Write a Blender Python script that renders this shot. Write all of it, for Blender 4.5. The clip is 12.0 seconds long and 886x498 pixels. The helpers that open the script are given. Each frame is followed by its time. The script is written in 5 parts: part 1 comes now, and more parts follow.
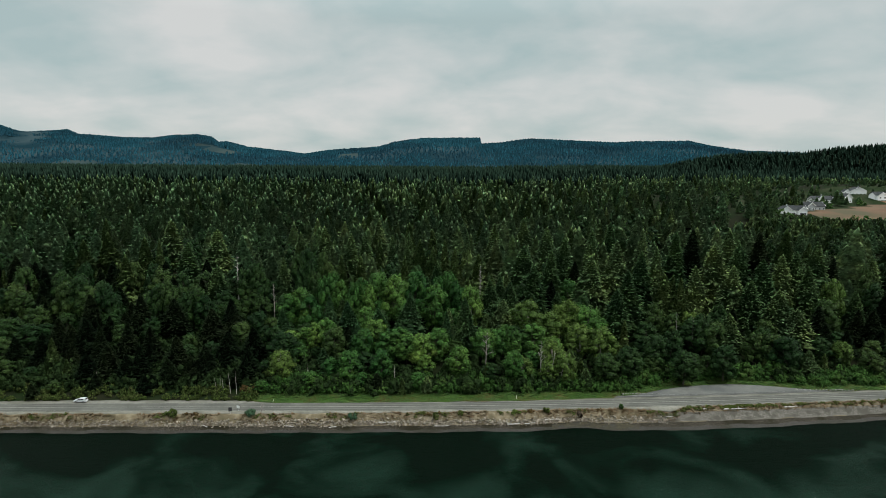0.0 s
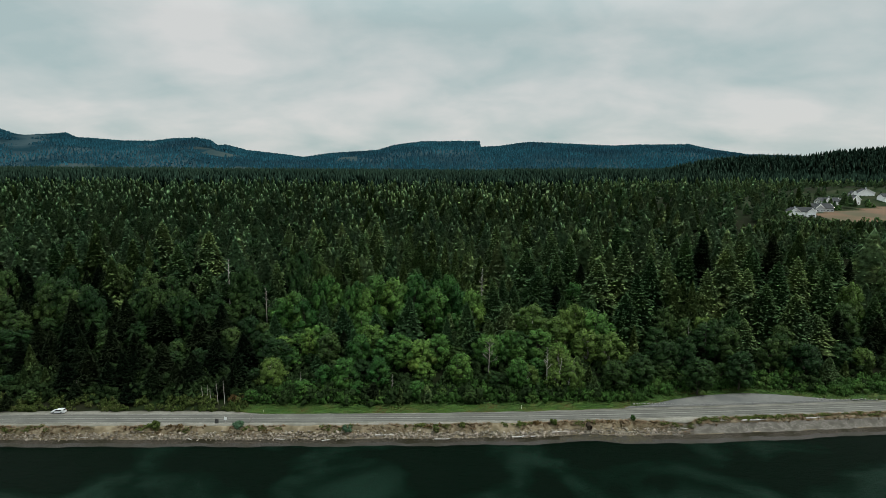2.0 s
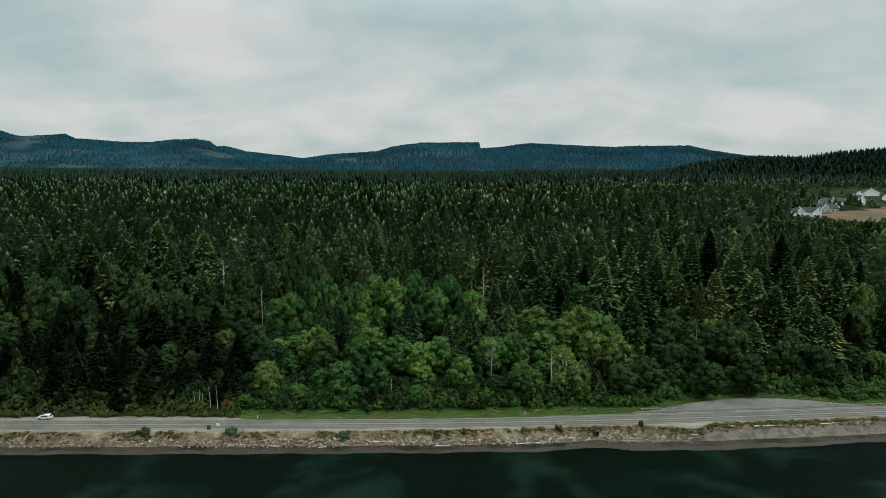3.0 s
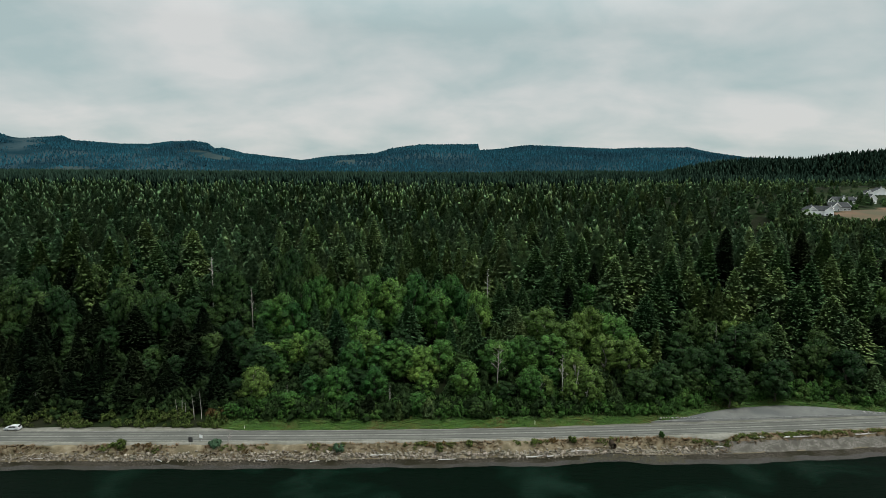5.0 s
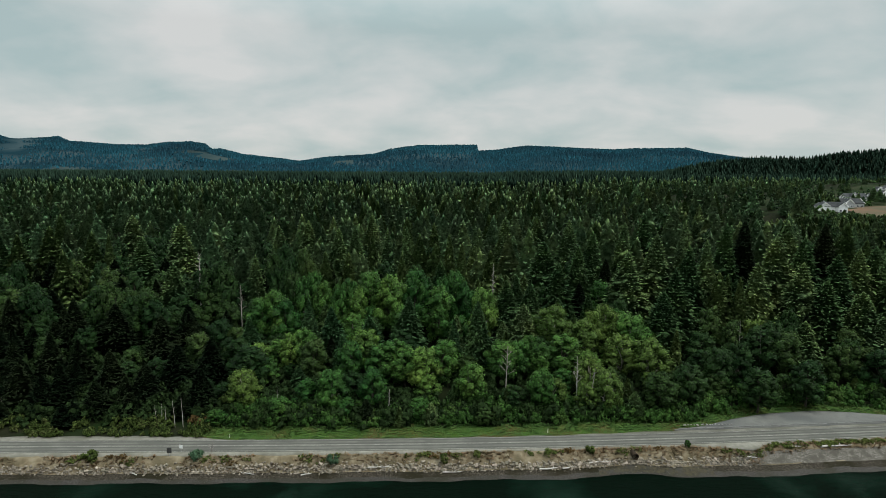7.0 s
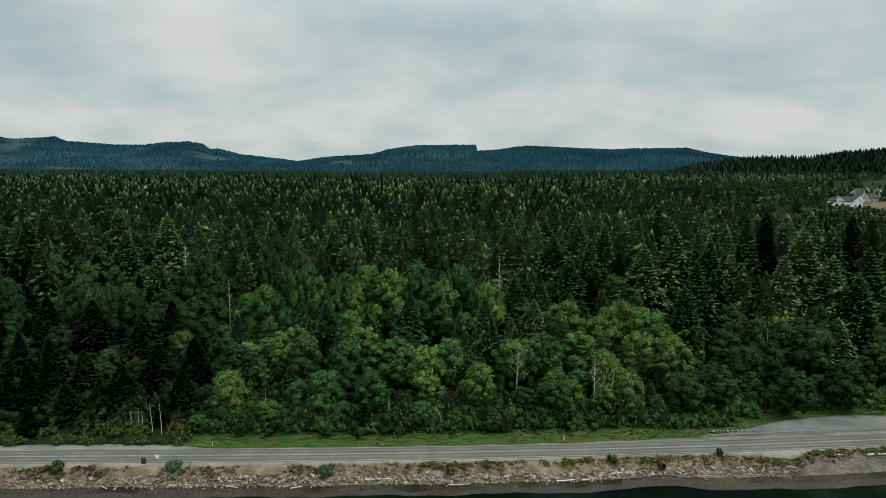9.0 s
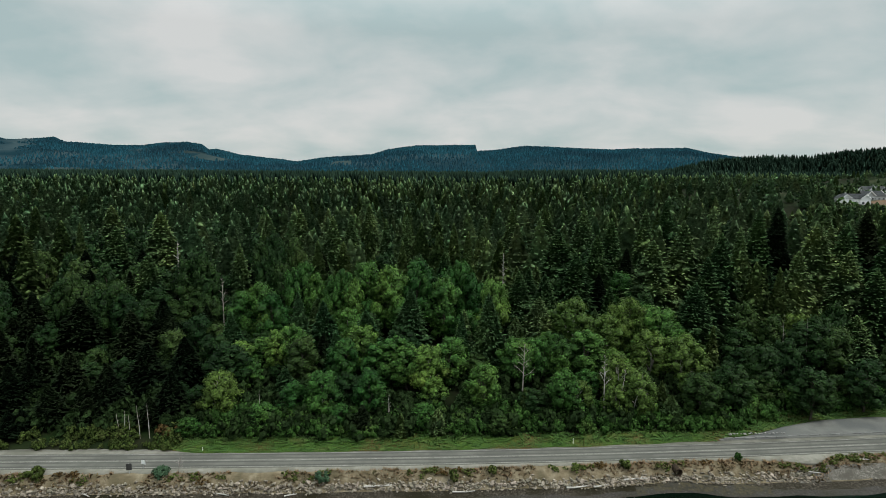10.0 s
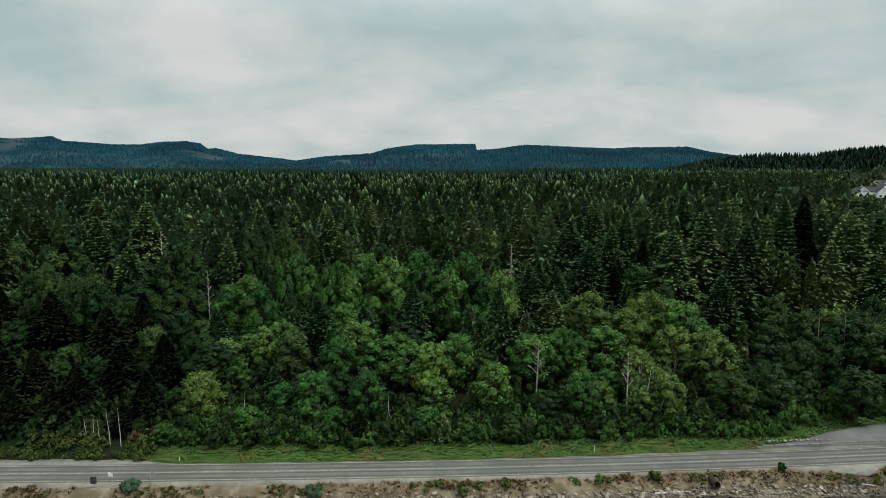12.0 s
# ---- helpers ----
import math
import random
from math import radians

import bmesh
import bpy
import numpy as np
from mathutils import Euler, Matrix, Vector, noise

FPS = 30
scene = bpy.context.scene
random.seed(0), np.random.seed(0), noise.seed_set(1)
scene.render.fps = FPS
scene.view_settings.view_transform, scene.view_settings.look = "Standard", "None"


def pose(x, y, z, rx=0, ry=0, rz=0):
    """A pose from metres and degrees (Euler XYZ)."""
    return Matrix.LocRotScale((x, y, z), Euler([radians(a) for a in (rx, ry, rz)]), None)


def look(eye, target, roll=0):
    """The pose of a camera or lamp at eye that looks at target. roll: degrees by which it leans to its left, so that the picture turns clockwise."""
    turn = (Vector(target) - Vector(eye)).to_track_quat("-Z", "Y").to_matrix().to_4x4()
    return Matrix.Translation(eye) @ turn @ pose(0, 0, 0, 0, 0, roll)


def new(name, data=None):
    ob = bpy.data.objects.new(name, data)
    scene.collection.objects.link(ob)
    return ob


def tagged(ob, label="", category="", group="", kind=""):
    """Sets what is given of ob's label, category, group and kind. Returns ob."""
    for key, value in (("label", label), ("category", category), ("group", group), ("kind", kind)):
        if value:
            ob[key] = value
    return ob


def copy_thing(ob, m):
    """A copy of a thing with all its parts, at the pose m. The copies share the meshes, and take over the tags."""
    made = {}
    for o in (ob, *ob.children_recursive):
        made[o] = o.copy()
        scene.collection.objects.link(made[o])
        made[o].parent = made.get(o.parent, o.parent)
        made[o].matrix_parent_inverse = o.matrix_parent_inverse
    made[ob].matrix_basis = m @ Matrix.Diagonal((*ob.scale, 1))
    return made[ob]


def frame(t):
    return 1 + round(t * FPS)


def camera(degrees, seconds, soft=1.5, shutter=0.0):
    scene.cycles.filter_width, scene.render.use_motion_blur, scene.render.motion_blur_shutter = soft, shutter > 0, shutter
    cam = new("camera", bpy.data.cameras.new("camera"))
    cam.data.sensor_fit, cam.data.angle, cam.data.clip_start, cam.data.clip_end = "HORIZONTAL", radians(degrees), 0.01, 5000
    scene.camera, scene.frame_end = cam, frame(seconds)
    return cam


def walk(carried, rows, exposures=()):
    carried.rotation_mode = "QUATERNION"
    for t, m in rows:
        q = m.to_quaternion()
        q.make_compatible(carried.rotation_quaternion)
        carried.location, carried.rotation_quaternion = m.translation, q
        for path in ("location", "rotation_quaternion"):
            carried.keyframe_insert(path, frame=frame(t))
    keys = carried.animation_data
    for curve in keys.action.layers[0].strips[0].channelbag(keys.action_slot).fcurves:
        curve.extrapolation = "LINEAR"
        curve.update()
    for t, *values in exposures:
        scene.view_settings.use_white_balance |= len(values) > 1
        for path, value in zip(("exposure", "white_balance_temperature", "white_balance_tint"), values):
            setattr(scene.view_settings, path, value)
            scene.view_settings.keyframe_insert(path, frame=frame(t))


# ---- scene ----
cam = camera(74.0, 12.0, soft=0.75)
PATH = [
    (0, (0.22, -1.32, 90.68), (-1.450, 97.580, 75.962), 0.36),
    (0.5, (0.16, 1.30, 90.14), (-1.498, 100.223, 75.606), 0.36),
    (1, (0.03, 4.16, 89.53), (-1.600, 103.111, 75.158), 0.36),
    (1.5, (-0.14, 7.24, 88.86), (-1.749, 106.206, 74.629), 0.36),
    (2, (-0.37, 10.48, 88.12), (-1.941, 109.474, 74.026), 0.36),
    (2.5, (-0.64, 13.87, 87.31), (-2.172, 112.881, 73.353), 0.36),
    (3, (-0.95, 17.37, 86.44), (-2.437, 116.401, 72.612), 0.36),
    (5, (-2.48, 32.05, 82.38), (-3.750, 131.140, 68.974), 0.36),
    (5.5, (-2.92, 35.80, 81.24), (-4.123, 134.902, 67.906), 0.35),
    (6, (-3.37, 39.56, 80.05), (-4.507, 138.668, 66.781), 0.35),
    (6.5, (-3.82, 43.31, 78.82), (-4.898, 142.432, 65.607), 0.35),
    (7, (-4.28, 47.06, 77.56), (-5.295, 146.187, 64.392), 0.34),
    (9, (-6.09, 61.92, 72.30), (-6.876, 161.071, 59.309), 0.31),
    (9.5, (-6.52, 65.60, 70.96), (-7.259, 164.760, 58.028), 0.30),
    (10, (-6.94, 69.27, 69.63), (-7.634, 168.440, 56.756), 0.28),
    (10.5, (-7.34, 72.94, 68.31), (-7.999, 172.115, 55.492), 0.27),
    (11, (-7.71, 76.61, 67.01), (-8.352, 175.789, 54.230), 0.25),
    (11.5, (-8.06, 80.29, 65.75), (-8.692, 179.463, 52.958), 0.24),
    (12, (-8.39, 83.97, 64.53), (-9.019, 183.140, 51.653), 0.22),
]
walk(cam, [(t, look(eye, target, roll)) for t, eye, target, roll in PATH])


# ---- world, sun ----
SUN_AZ, SUN_EL = 108.0, 56.0
world = bpy.data.worlds.new("overcast")
scene.world = world
world.use_nodes = True
wt = world.node_tree
wt.nodes.clear()


def wnode(kind, **values):
    n = wt.nodes.new(kind)
    for k, v in values.items():
        n.inputs[k].default_value = v
    return n


w_co = wnode("ShaderNodeTexCoord")
w_sep = wnode("ShaderNodeSeparateXYZ")
wt.links.new(w_co.outputs["Generated"], w_sep.inputs[0])
w_up = wnode("ShaderNodeMath")
w_up.operation = "MAXIMUM"
w_up.inputs[1].default_value = 0.0
wt.links.new(w_sep.outputs["Z"], w_up.inputs[0])
w_add = wnode("ShaderNodeMath")
w_add.operation = "ADD"
w_add.inputs[1].default_value = 0.34
wt.links.new(w_up.outputs[0], w_add.inputs[0])
w_comb = wnode("ShaderNodeCombineXYZ")
for axis in ("X", "Y"):
    d = wnode("ShaderNodeMath")
    d.operation = "DIVIDE"
    wt.links.new(w_sep.outputs[axis], d.inputs[0])
    wt.links.new(w_add.outputs[0], d.inputs[1])
    wt.links.new(d.outputs[0], w_comb.inputs[axis])
w_noise = wnode("ShaderNodeTexNoise", Scale=2.6, Detail=8.0, Roughness=0.5, Distortion=0.2)
w_map = wnode("ShaderNodeMapping")
w_map.inputs["Location"].default_value = (1.3, 2.1, 0.4)
w_map.inputs["Scale"].default_value = (1.0, 1.15, 1.0)
wt.links.new(w_comb.outputs[0], w_map.inputs["Vector"])
wt.links.new(w_map.outputs[0], w_noise.inputs["Vector"])
w_ramp = wnode("ShaderNodeValToRGB")
w_ramp.color_ramp.elements[0].position = 0.3
w_ramp.color_ramp.elements[0].color = (0.41, 0.515, 0.515, 1)
w_ramp.color_ramp.elements[1].position = 0.66
w_ramp.color_ramp.elements[1].color = (0.66, 0.67, 0.655, 1)
# broad cloud banks ahead: across, up, half-width, half-height, weight (over tangents of bearing and height)
CLOUDS = [(0.36, 0.21, 0.42, 0.06, -0.09), (0.5, 0.15, 0.26, 0.03, -0.12), (-0.7, 0.23, 0.12, 0.1, -0.12), (-0.48, 0.14, 0.08, 0.028, -0.1), (-0.1, 0.26, 0.35, 0.05, -0.06), (-0.5, 0.17, 0.16, 0.06, 0.07), (-0.16, 0.13, 0.2, 0.05, 0.07), (0.42, 0.085, 0.4, 0.03, 0.12), (-0.02, 0.07, 0.16, 0.02, -0.07)]


def wmath(op, a, b):
    n = wnode("ShaderNodeMath")
    n.operation = op
    for k, v in enumerate((a, b)):
        if isinstance(v, (int, float)):
            n.inputs[k].default_value = v
        else:
            wt.links.new(v, n.inputs[k])
    return n.outputs[0]


w_ahead = wmath("MAXIMUM", w_sep.outputs["Y"], 0.02)
w_across, w_height = wmath("DIVIDE", w_sep.outputs["X"], w_ahead), wmath("DIVIDE", w_sep.outputs["Z"], w_ahead)
w_fac = w_noise.outputs["Fac"]
for cu, cv, su, sv, weight in CLOUDS:
    eu = wmath("POWER", wmath("ABSOLUTE", wmath("MULTIPLY", wmath("SUBTRACT", w_across, cu), 1 / su), 0.0), 2.0)
    ev = wmath("POWER", wmath("ABSOLUTE", wmath("MULTIPLY", wmath("SUBTRACT", w_height, cv), 1 / sv), 0.0), 2.0)
    w_fac = wmath("ADD", w_fac, wmath("MULTIPLY", wmath("POWER", 2.718, wmath("MULTIPLY", wmath("ADD", eu, ev), -1.0)), weight))
wt.links.new(w_fac, w_ramp.inputs["Fac"])
w_sky = wnode("ShaderNodeTexSky")
w_sky.sky_type = "NISHITA"
w_sky.sun_disc = False
w_sky.sun_elevation = radians(SUN_EL)
w_sky.sun_rotation = radians(SUN_AZ)
w_dim = wnode("ShaderNodeMix")
w_dim.data_type = "RGBA"
w_dim.blend_type = "MULTIPLY"
w_dim.inputs[0].default_value = 1.0
wt.links.new(w_sky.outputs[0], w_dim.inputs[6])
w_dim.inputs[7].default_value = (0.1, 0.1, 0.1, 1)
w_mix = wnode("ShaderNodeMix")
w_mix.data_type = "RGBA"
w_mix.inputs[0].default_value = 0.93
wt.links.new(w_dim.outputs[2], w_mix.inputs[6])
wt.links.new(w_ramp.outputs[0], w_mix.inputs[7])
w_bg = wnode("ShaderNodeBackground", Strength=1.0)
w_zen = wnode("ShaderNodeMapRange")
w_zen.inputs["From Min"].default_value, w_zen.inputs["From Max"].default_value = 0.22, 1.0
w_zen.inputs["To Min"].default_value, w_zen.inputs["To Max"].default_value = 1.0, 3.6
wt.links.new(w_sep.outputs["Z"], w_zen.inputs["Value"])
wt.links.new(w_zen.outputs[0], w_bg.inputs["Strength"])
wt.links.new(w_mix.outputs[2], w_bg.inputs["Color"])
w_out = wnode("ShaderNodeOutputWorld")
wt.links.new(w_bg.outputs[0], w_out.inputs["Surface"])

sun = new("sun", bpy.data.lights.new("sun", "SUN"))
sun.data.energy, sun.data.angle, sun.data.color = 2.6, radians(16), (1.0, 0.96, 0.9)
az, el = radians(SUN_AZ), radians(SUN_EL)
sun.matrix_world = look((math.sin(az) * math.cos(el) * 500, math.cos(az) * math.cos(el) * 500, math.sin(el) * 500), (0, 0, 0))

# ---- materials ----


def material(name, colours, scale=1.0, rough=0.8, bump=0.0, bump_scale=None, island=0.0, each=0.0, metal=0.0, spec=0.3, detail=5.0, patch=None, patch_scale=0.05, cell=0.0, fine=0.0, through_light=0.0):
    """Base colour from noise over a ramp of colours; patch: a second, large-scale colour; island, each: how much single pieces and objects differ."""
    m = bpy.data.materials.new(name)
    m.use_nodes = True
    nt = m.node_tree
    p = nt.nodes["Principled BSDF"]
    p.inputs["Roughness"].default_value = rough
    p.inputs["Metallic"].default_value = metal
    p.inputs["Specular IOR Level"].default_value = spec
    geo = nt.nodes.new("ShaderNodeNewGeometry")
    nz = nt.nodes.new("ShaderNodeTexNoise")
    nz.inputs["Scale"].default_value, nz.inputs["Detail"].default_value = scale, detail
    nt.links.new(geo.outputs["Position"], nz.inputs["Vector"])
    ramp = nt.nodes.new("ShaderNodeValToRGB")
    while len(ramp.color_ramp.elements) < len(colours):
        ramp.color_ramp.elements.new(0.5)
    for i, c in enumerate(colours):
        e = ramp.color_ramp.elements[i]
        e.position = 0.3 + 0.4 * i / max(1, len(colours) - 1)
        e.color = (*c, 1)
    nt.links.new(nz.outputs["Fac"], ramp.inputs["Fac"])
    out = ramp.outputs[0]
    if patch:
        pz = nt.nodes.new("ShaderNodeTexNoise")
        pz.inputs["Scale"].default_value, pz.inputs["Detail"].default_value = patch_scale, 4.0
        nt.links.new(geo.outputs["Position"], pz.inputs["Vector"])
        pr = nt.nodes.new("ShaderNodeValToRGB")
        pr.color_ramp.elements[0].position, pr.color_ramp.elements[1].position = 0.46, 0.62
        nt.links.new(pz.outputs["Fac"], pr.inputs["Fac"])
        mx = nt.nodes.new("ShaderNodeMix")
        mx.data_type = "RGBA"
        nt.links.new(pr.outputs[0], mx.inputs[0])
        nt.links.new(out, mx.inputs[6])
        mx.inputs[7].default_value = (*patch, 1)
        out = mx.outputs[2]
    if island or each:
        hsv = nt.nodes.new("ShaderNodeHueSaturation")
        nt.links.new(out, hsv.inputs["Color"])
        value = None
        if island:
            mr = nt.nodes.new("ShaderNodeMapRange")
            mr.inputs["To Min"].default_value, mr.inputs["To Max"].default_value = 1 - island, 1 + island
            nt.links.new(geo.outputs["Random Per Island"], mr.inputs["Value"])
            value = mr.outputs[0]
        if cell:
            vo = nt.nodes.new("ShaderNodeAttribute")
            vo.attribute_name = "tone"
            mc = nt.nodes.new("ShaderNodeMapRange")
            mc.inputs["To Min"].default_value, mc.inputs["To Max"].default_value = 1 - cell, 1 + cell
            nt.links.new(vo.outputs["Fac"], mc.inputs["Value"])
            mk = nt.nodes.new("ShaderNodeMath")
            mk.operation = "MULTIPLY"
            nt.links.new(value, mk.inputs[0])
            nt.links.new(mc.outputs[0], mk.inputs[1])
            value = mk.outputs[0]
            mq = nt.nodes.new("ShaderNodeMapRange")
            mq.inputs["To Min"].default_value, mq.inputs["To Max"].default_value = 0.47, 0.507
            wn = nt.nodes.new("ShaderNodeTexWhiteNoise")
            wn.noise_dimensions = "1D"
            nt.links.new(vo.outputs["Fac"], wn.inputs["W"])
            nt.links.new(wn.outputs["Value"], mq.inputs["Value"])
            nt.links.new(mq.outputs[0], hsv.inputs["Hue"])
        if fine:
            fz = nt.nodes.new("ShaderNodeTexNoise")
            fz.inputs["Scale"].default_value, fz.inputs["Detail"].default_value = fine, 3.0
            nt.links.new(geo.outputs["Position"], fz.inputs["Vector"])
            fm = nt.nodes.new("ShaderNodeMapRange")
            fm.inputs["From Min"].default_value, fm.inputs["From Max"].default_value = 0.36, 0.66
            fm.inputs["To Min"].default_value, fm.inputs["To Max"].default_value = 0.42, 1.58
            nt.links.new(fz.outputs["Fac"], fm.inputs["Value"])
            fk = nt.nodes.new("ShaderNodeMath")
            fk.operation = "MULTIPLY"
            nt.links.new(value, fk.inputs[0])
            nt.links.new(fm.outputs[0], fk.inputs[1])
            value = fk.outputs[0]
        if each:
            oi = nt.nodes.new("ShaderNodeObjectInfo")
            mo = nt.nodes.new("ShaderNodeMapRange")
            mo.inputs["To Min"].default_value, mo.inputs["To Max"].default_value = 1 - each, 1 + each
            nt.links.new(oi.outputs["Random"], mo.inputs["Value"])
            mh = nt.nodes.new("ShaderNodeMapRange")
            mh.inputs["To Min"].default_value, mh.inputs["To Max"].default_value = 0.5 + each * 0.07, 0.5 - each * 0.07
            nt.links.new(oi.outputs["Random"], mh.inputs["Value"])
            nt.links.new(mh.outputs[0], hsv.inputs["Hue"])
            if value:
                mm = nt.nodes.new("ShaderNodeMath")
                mm.operation = "MULTIPLY"
                nt.links.new(value, mm.inputs[0])
                nt.links.new(mo.outputs[0], mm.inputs[1])
                value = mm.outputs[0]
            else:
                value = mo.outputs[0]
        nt.links.new(value, hsv.inputs["Value"])
        out = hsv.outputs[0]
    nt.links.new(out, p.inputs["Base Color"])
    if bump:
        bz = nt.nodes.new("ShaderNodeTexNoise")
        bz.inputs["Scale"].default_value, bz.inputs["Detail"].default_value = bump_scale or scale * 4, 6.0
        nt.links.new(geo.outputs["Position"], bz.inputs["Vector"])
        b = nt.nodes.new("ShaderNodeBump")
        b.inputs["Strength"].default_value, b.inputs["Distance"].default_value = bump, 0.2
        nt.links.new(bz.outputs["Fac"], b.inputs["Height"])
        nt.links.new(b.outputs[0], p.inputs["Normal"])
    if through_light:
        # thin leaves let part of the light through
        tl = nt.nodes.new("ShaderNodeBsdfTranslucent")
        nt.links.new(out, tl.inputs["Color"])
        ms = nt.nodes.new("ShaderNodeMixShader")
        ms.inputs[0].default_value = through_light
        nt.links.new(p.outputs[0], ms.inputs[1])
        nt.links.new(tl.outputs[0], ms.inputs[2])
        nt.links.new(ms.outputs[0], nt.nodes["Material Output"].inputs["Surface"])
    return m


M_FIR = material("fir_needles", [(0.05495, 0.1096, 0.04965), (0.09366, 0.1648, 0.06565), (0.1428, 0.2245, 0.07584)], 0.09, 0.8, island=0.08, each=0.4, spec=0.04, fine=1.1, through_light=0.45)
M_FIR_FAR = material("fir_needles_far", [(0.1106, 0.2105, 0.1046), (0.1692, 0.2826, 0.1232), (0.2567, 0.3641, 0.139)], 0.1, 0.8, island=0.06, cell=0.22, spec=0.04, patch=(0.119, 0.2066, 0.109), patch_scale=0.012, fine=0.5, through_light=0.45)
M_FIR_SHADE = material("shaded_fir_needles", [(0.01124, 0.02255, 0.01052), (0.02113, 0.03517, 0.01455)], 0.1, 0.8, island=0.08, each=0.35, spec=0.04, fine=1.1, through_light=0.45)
# far fir needles again, toned down for shade between and beside trees
M_FIR_DIM = material("shade_toned_fir_needles", [(0.08991, 0.1835, 0.09479), (0.1693, 0.2809, 0.1299)], 0.1, 0.8, island=0.06, cell=0.25, spec=0.04, fine=0.7, through_light=0.45)
M_BLUE = material("spruce_needles", [(0.04369, 0.1047, 0.04485), (0.07042, 0.1482, 0.06018)], 0.2, 0.8, island=0.08, each=0.15, spec=0.05, fine=1.1, through_light=0.45)
M_CEDAR = material("cedar_foliage", [(0.07306, 0.1288, 0.04326), (0.1219, 0.1805, 0.05995)], 0.2, 0.8, island=0.08, each=0.25, spec=0.04, fine=1.0, through_light=0.45)
M_LEAF = material("broad_leaves", [(0.02508, 0.06948, 0.01444), (0.04189, 0.105, 0.01995), (0.06271, 0.1231, 0.02322)], 0.12, 0.6, island=0.38, each=0.4, spec=0.12, fine=1.6, through_light=0.3)
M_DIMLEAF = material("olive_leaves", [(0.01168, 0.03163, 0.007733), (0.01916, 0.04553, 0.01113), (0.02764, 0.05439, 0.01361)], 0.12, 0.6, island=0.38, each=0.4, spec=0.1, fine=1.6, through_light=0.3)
M_LIME = material("lime_leaves", [(0.04583, 0.08854, 0.01615), (0.06737, 0.1124, 0.0237)], 0.2, 0.6, island=0.38, each=0.15, spec=0.12, fine=1.6, through_light=0.3)
M_SHRUB = material("shrub_leaves", [(0.0224, 0.05352, 0.01218), (0.0355, 0.08631, 0.01702), (0.05912, 0.09873, 0.02429)], 0.16, 0.7, island=0.3, each=0.3, spec=0.08, fine=2.4, through_light=0.3)
M_OLIVE = material("olive_shrub", [(0.04189, 0.05697, 0.01569), (0.06492, 0.09108, 0.02265), (0.08909, 0.09654, 0.03485)], 0.3, 0.8, island=0.3, each=0.2, spec=0.05, fine=2.4, through_light=0.3)
M_SAGE = material("sage_shrub", [(0.0288, 0.05832, 0.03146), (0.0468, 0.08554, 0.04802)], 0.4, 0.8, island=0.25, spec=0.05)
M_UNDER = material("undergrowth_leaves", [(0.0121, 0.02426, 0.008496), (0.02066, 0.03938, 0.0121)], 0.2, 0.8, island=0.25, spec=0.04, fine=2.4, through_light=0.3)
# distance haze over the far hills is put into this blue-green
M_HILL = material("hazed_hill_trees", [(0.009056, 0.03996, 0.05681), (0.0151, 0.0594, 0.07866)], 0.006, 0.9, island=0.35, spec=0.0, patch=(0.01035, 0.0324, 0.04588), patch_scale=0.004)
# near-black for shade inside crowns, put into colour; no face takes it
M_INNER_SHADE = material("inner_crown_shade", [(0.007, 0.01, 0.006), (0.013, 0.018, 0.01)], 0.8, 0.95, spec=0.02)
M_CULVERT = material("rusty_pipe", [(0.018, 0.013, 0.009), (0.04, 0.028, 0.018)], 3.0, 0.85, bump=0.3, spec=0.1)
M_RUST = material("rusty_leaves", [(0.04476, 0.02843, 0.01081), (0.07674, 0.05213, 0.01931)], 0.5, 0.8, island=0.3, spec=0.05)
M_BARK = material("bark", [(0.036, 0.0288, 0.0216), (0.0792, 0.0684, 0.0576)], 1.4, 0.9, bump=0.5)
M_PALE = material("pale_bark", [(0.216, 0.2016, 0.18), (0.36, 0.3456, 0.3168)], 1.0, 0.85, bump=0.3)
M_DEADWOOD = material("dead_wood", [(0.1584, 0.1368, 0.1224), (0.2736, 0.252, 0.2304)], 1.5, 0.9, bump=0.4)
M_ASPHALT = material("asphalt", [(0.08568, 0.08784, 0.0756), (0.113, 0.1152, 0.09936)], 0.5, 0.9, bump=0.15, bump_scale=20, patch=(0.0756, 0.07776, 0.0671), patch_scale=0.12, spec=0.15)
M_GRAVEL = material("shoulder_gravel", [(0.1385, 0.1346, 0.1135), (0.1944, 0.1913, 0.1641)], 0.9, 0.95, bump=0.4, bump_scale=9, patch=(0.1174, 0.1166, 0.09487), patch_scale=0.15, spec=0.1)
M_LOT = material("lot_gravel", [(0.09504, 0.09821, 0.09187), (0.1283, 0.1307, 0.1212)], 0.4, 0.95, bump=0.4, bump_scale=8, patch=(0.07999, 0.08395, 0.08078), patch_scale=0.1, spec=0.1)
M_LINE = material("road_paint", [(0.1555, 0.1526, 0.1397), (0.2592, 0.2542, 0.2333)], 0.8, 0.8, spec=0.1)
M_ROCK = material("riprap_rock", [(0.08666, 0.07631, 0.05961), (0.1564, 0.1394, 0.11), (0.2357, 0.2111, 0.1683)], 0.8, 0.9, bump=0.6, bump_scale=3, each=0.35, island=0.35, spec=0.1)
M_PEBBLE = material("wet_pebbles", [(0.036, 0.03312, 0.02736), (0.072, 0.06768, 0.0576)], 1.5, 0.7, island=0.3, spec=0.2)
M_LOG = material("driftwood", [(0.315, 0.3013, 0.2731), (0.4335, 0.4199, 0.3918)], 1.2, 0.85, bump=0.4)
M_GRASS = material("verge_grass", [(0.02406, 0.06473, 0.00924), (0.03599, 0.0876, 0.01258), (0.06772, 0.09029, 0.02105)], 0.25, 0.7, island=0.35)
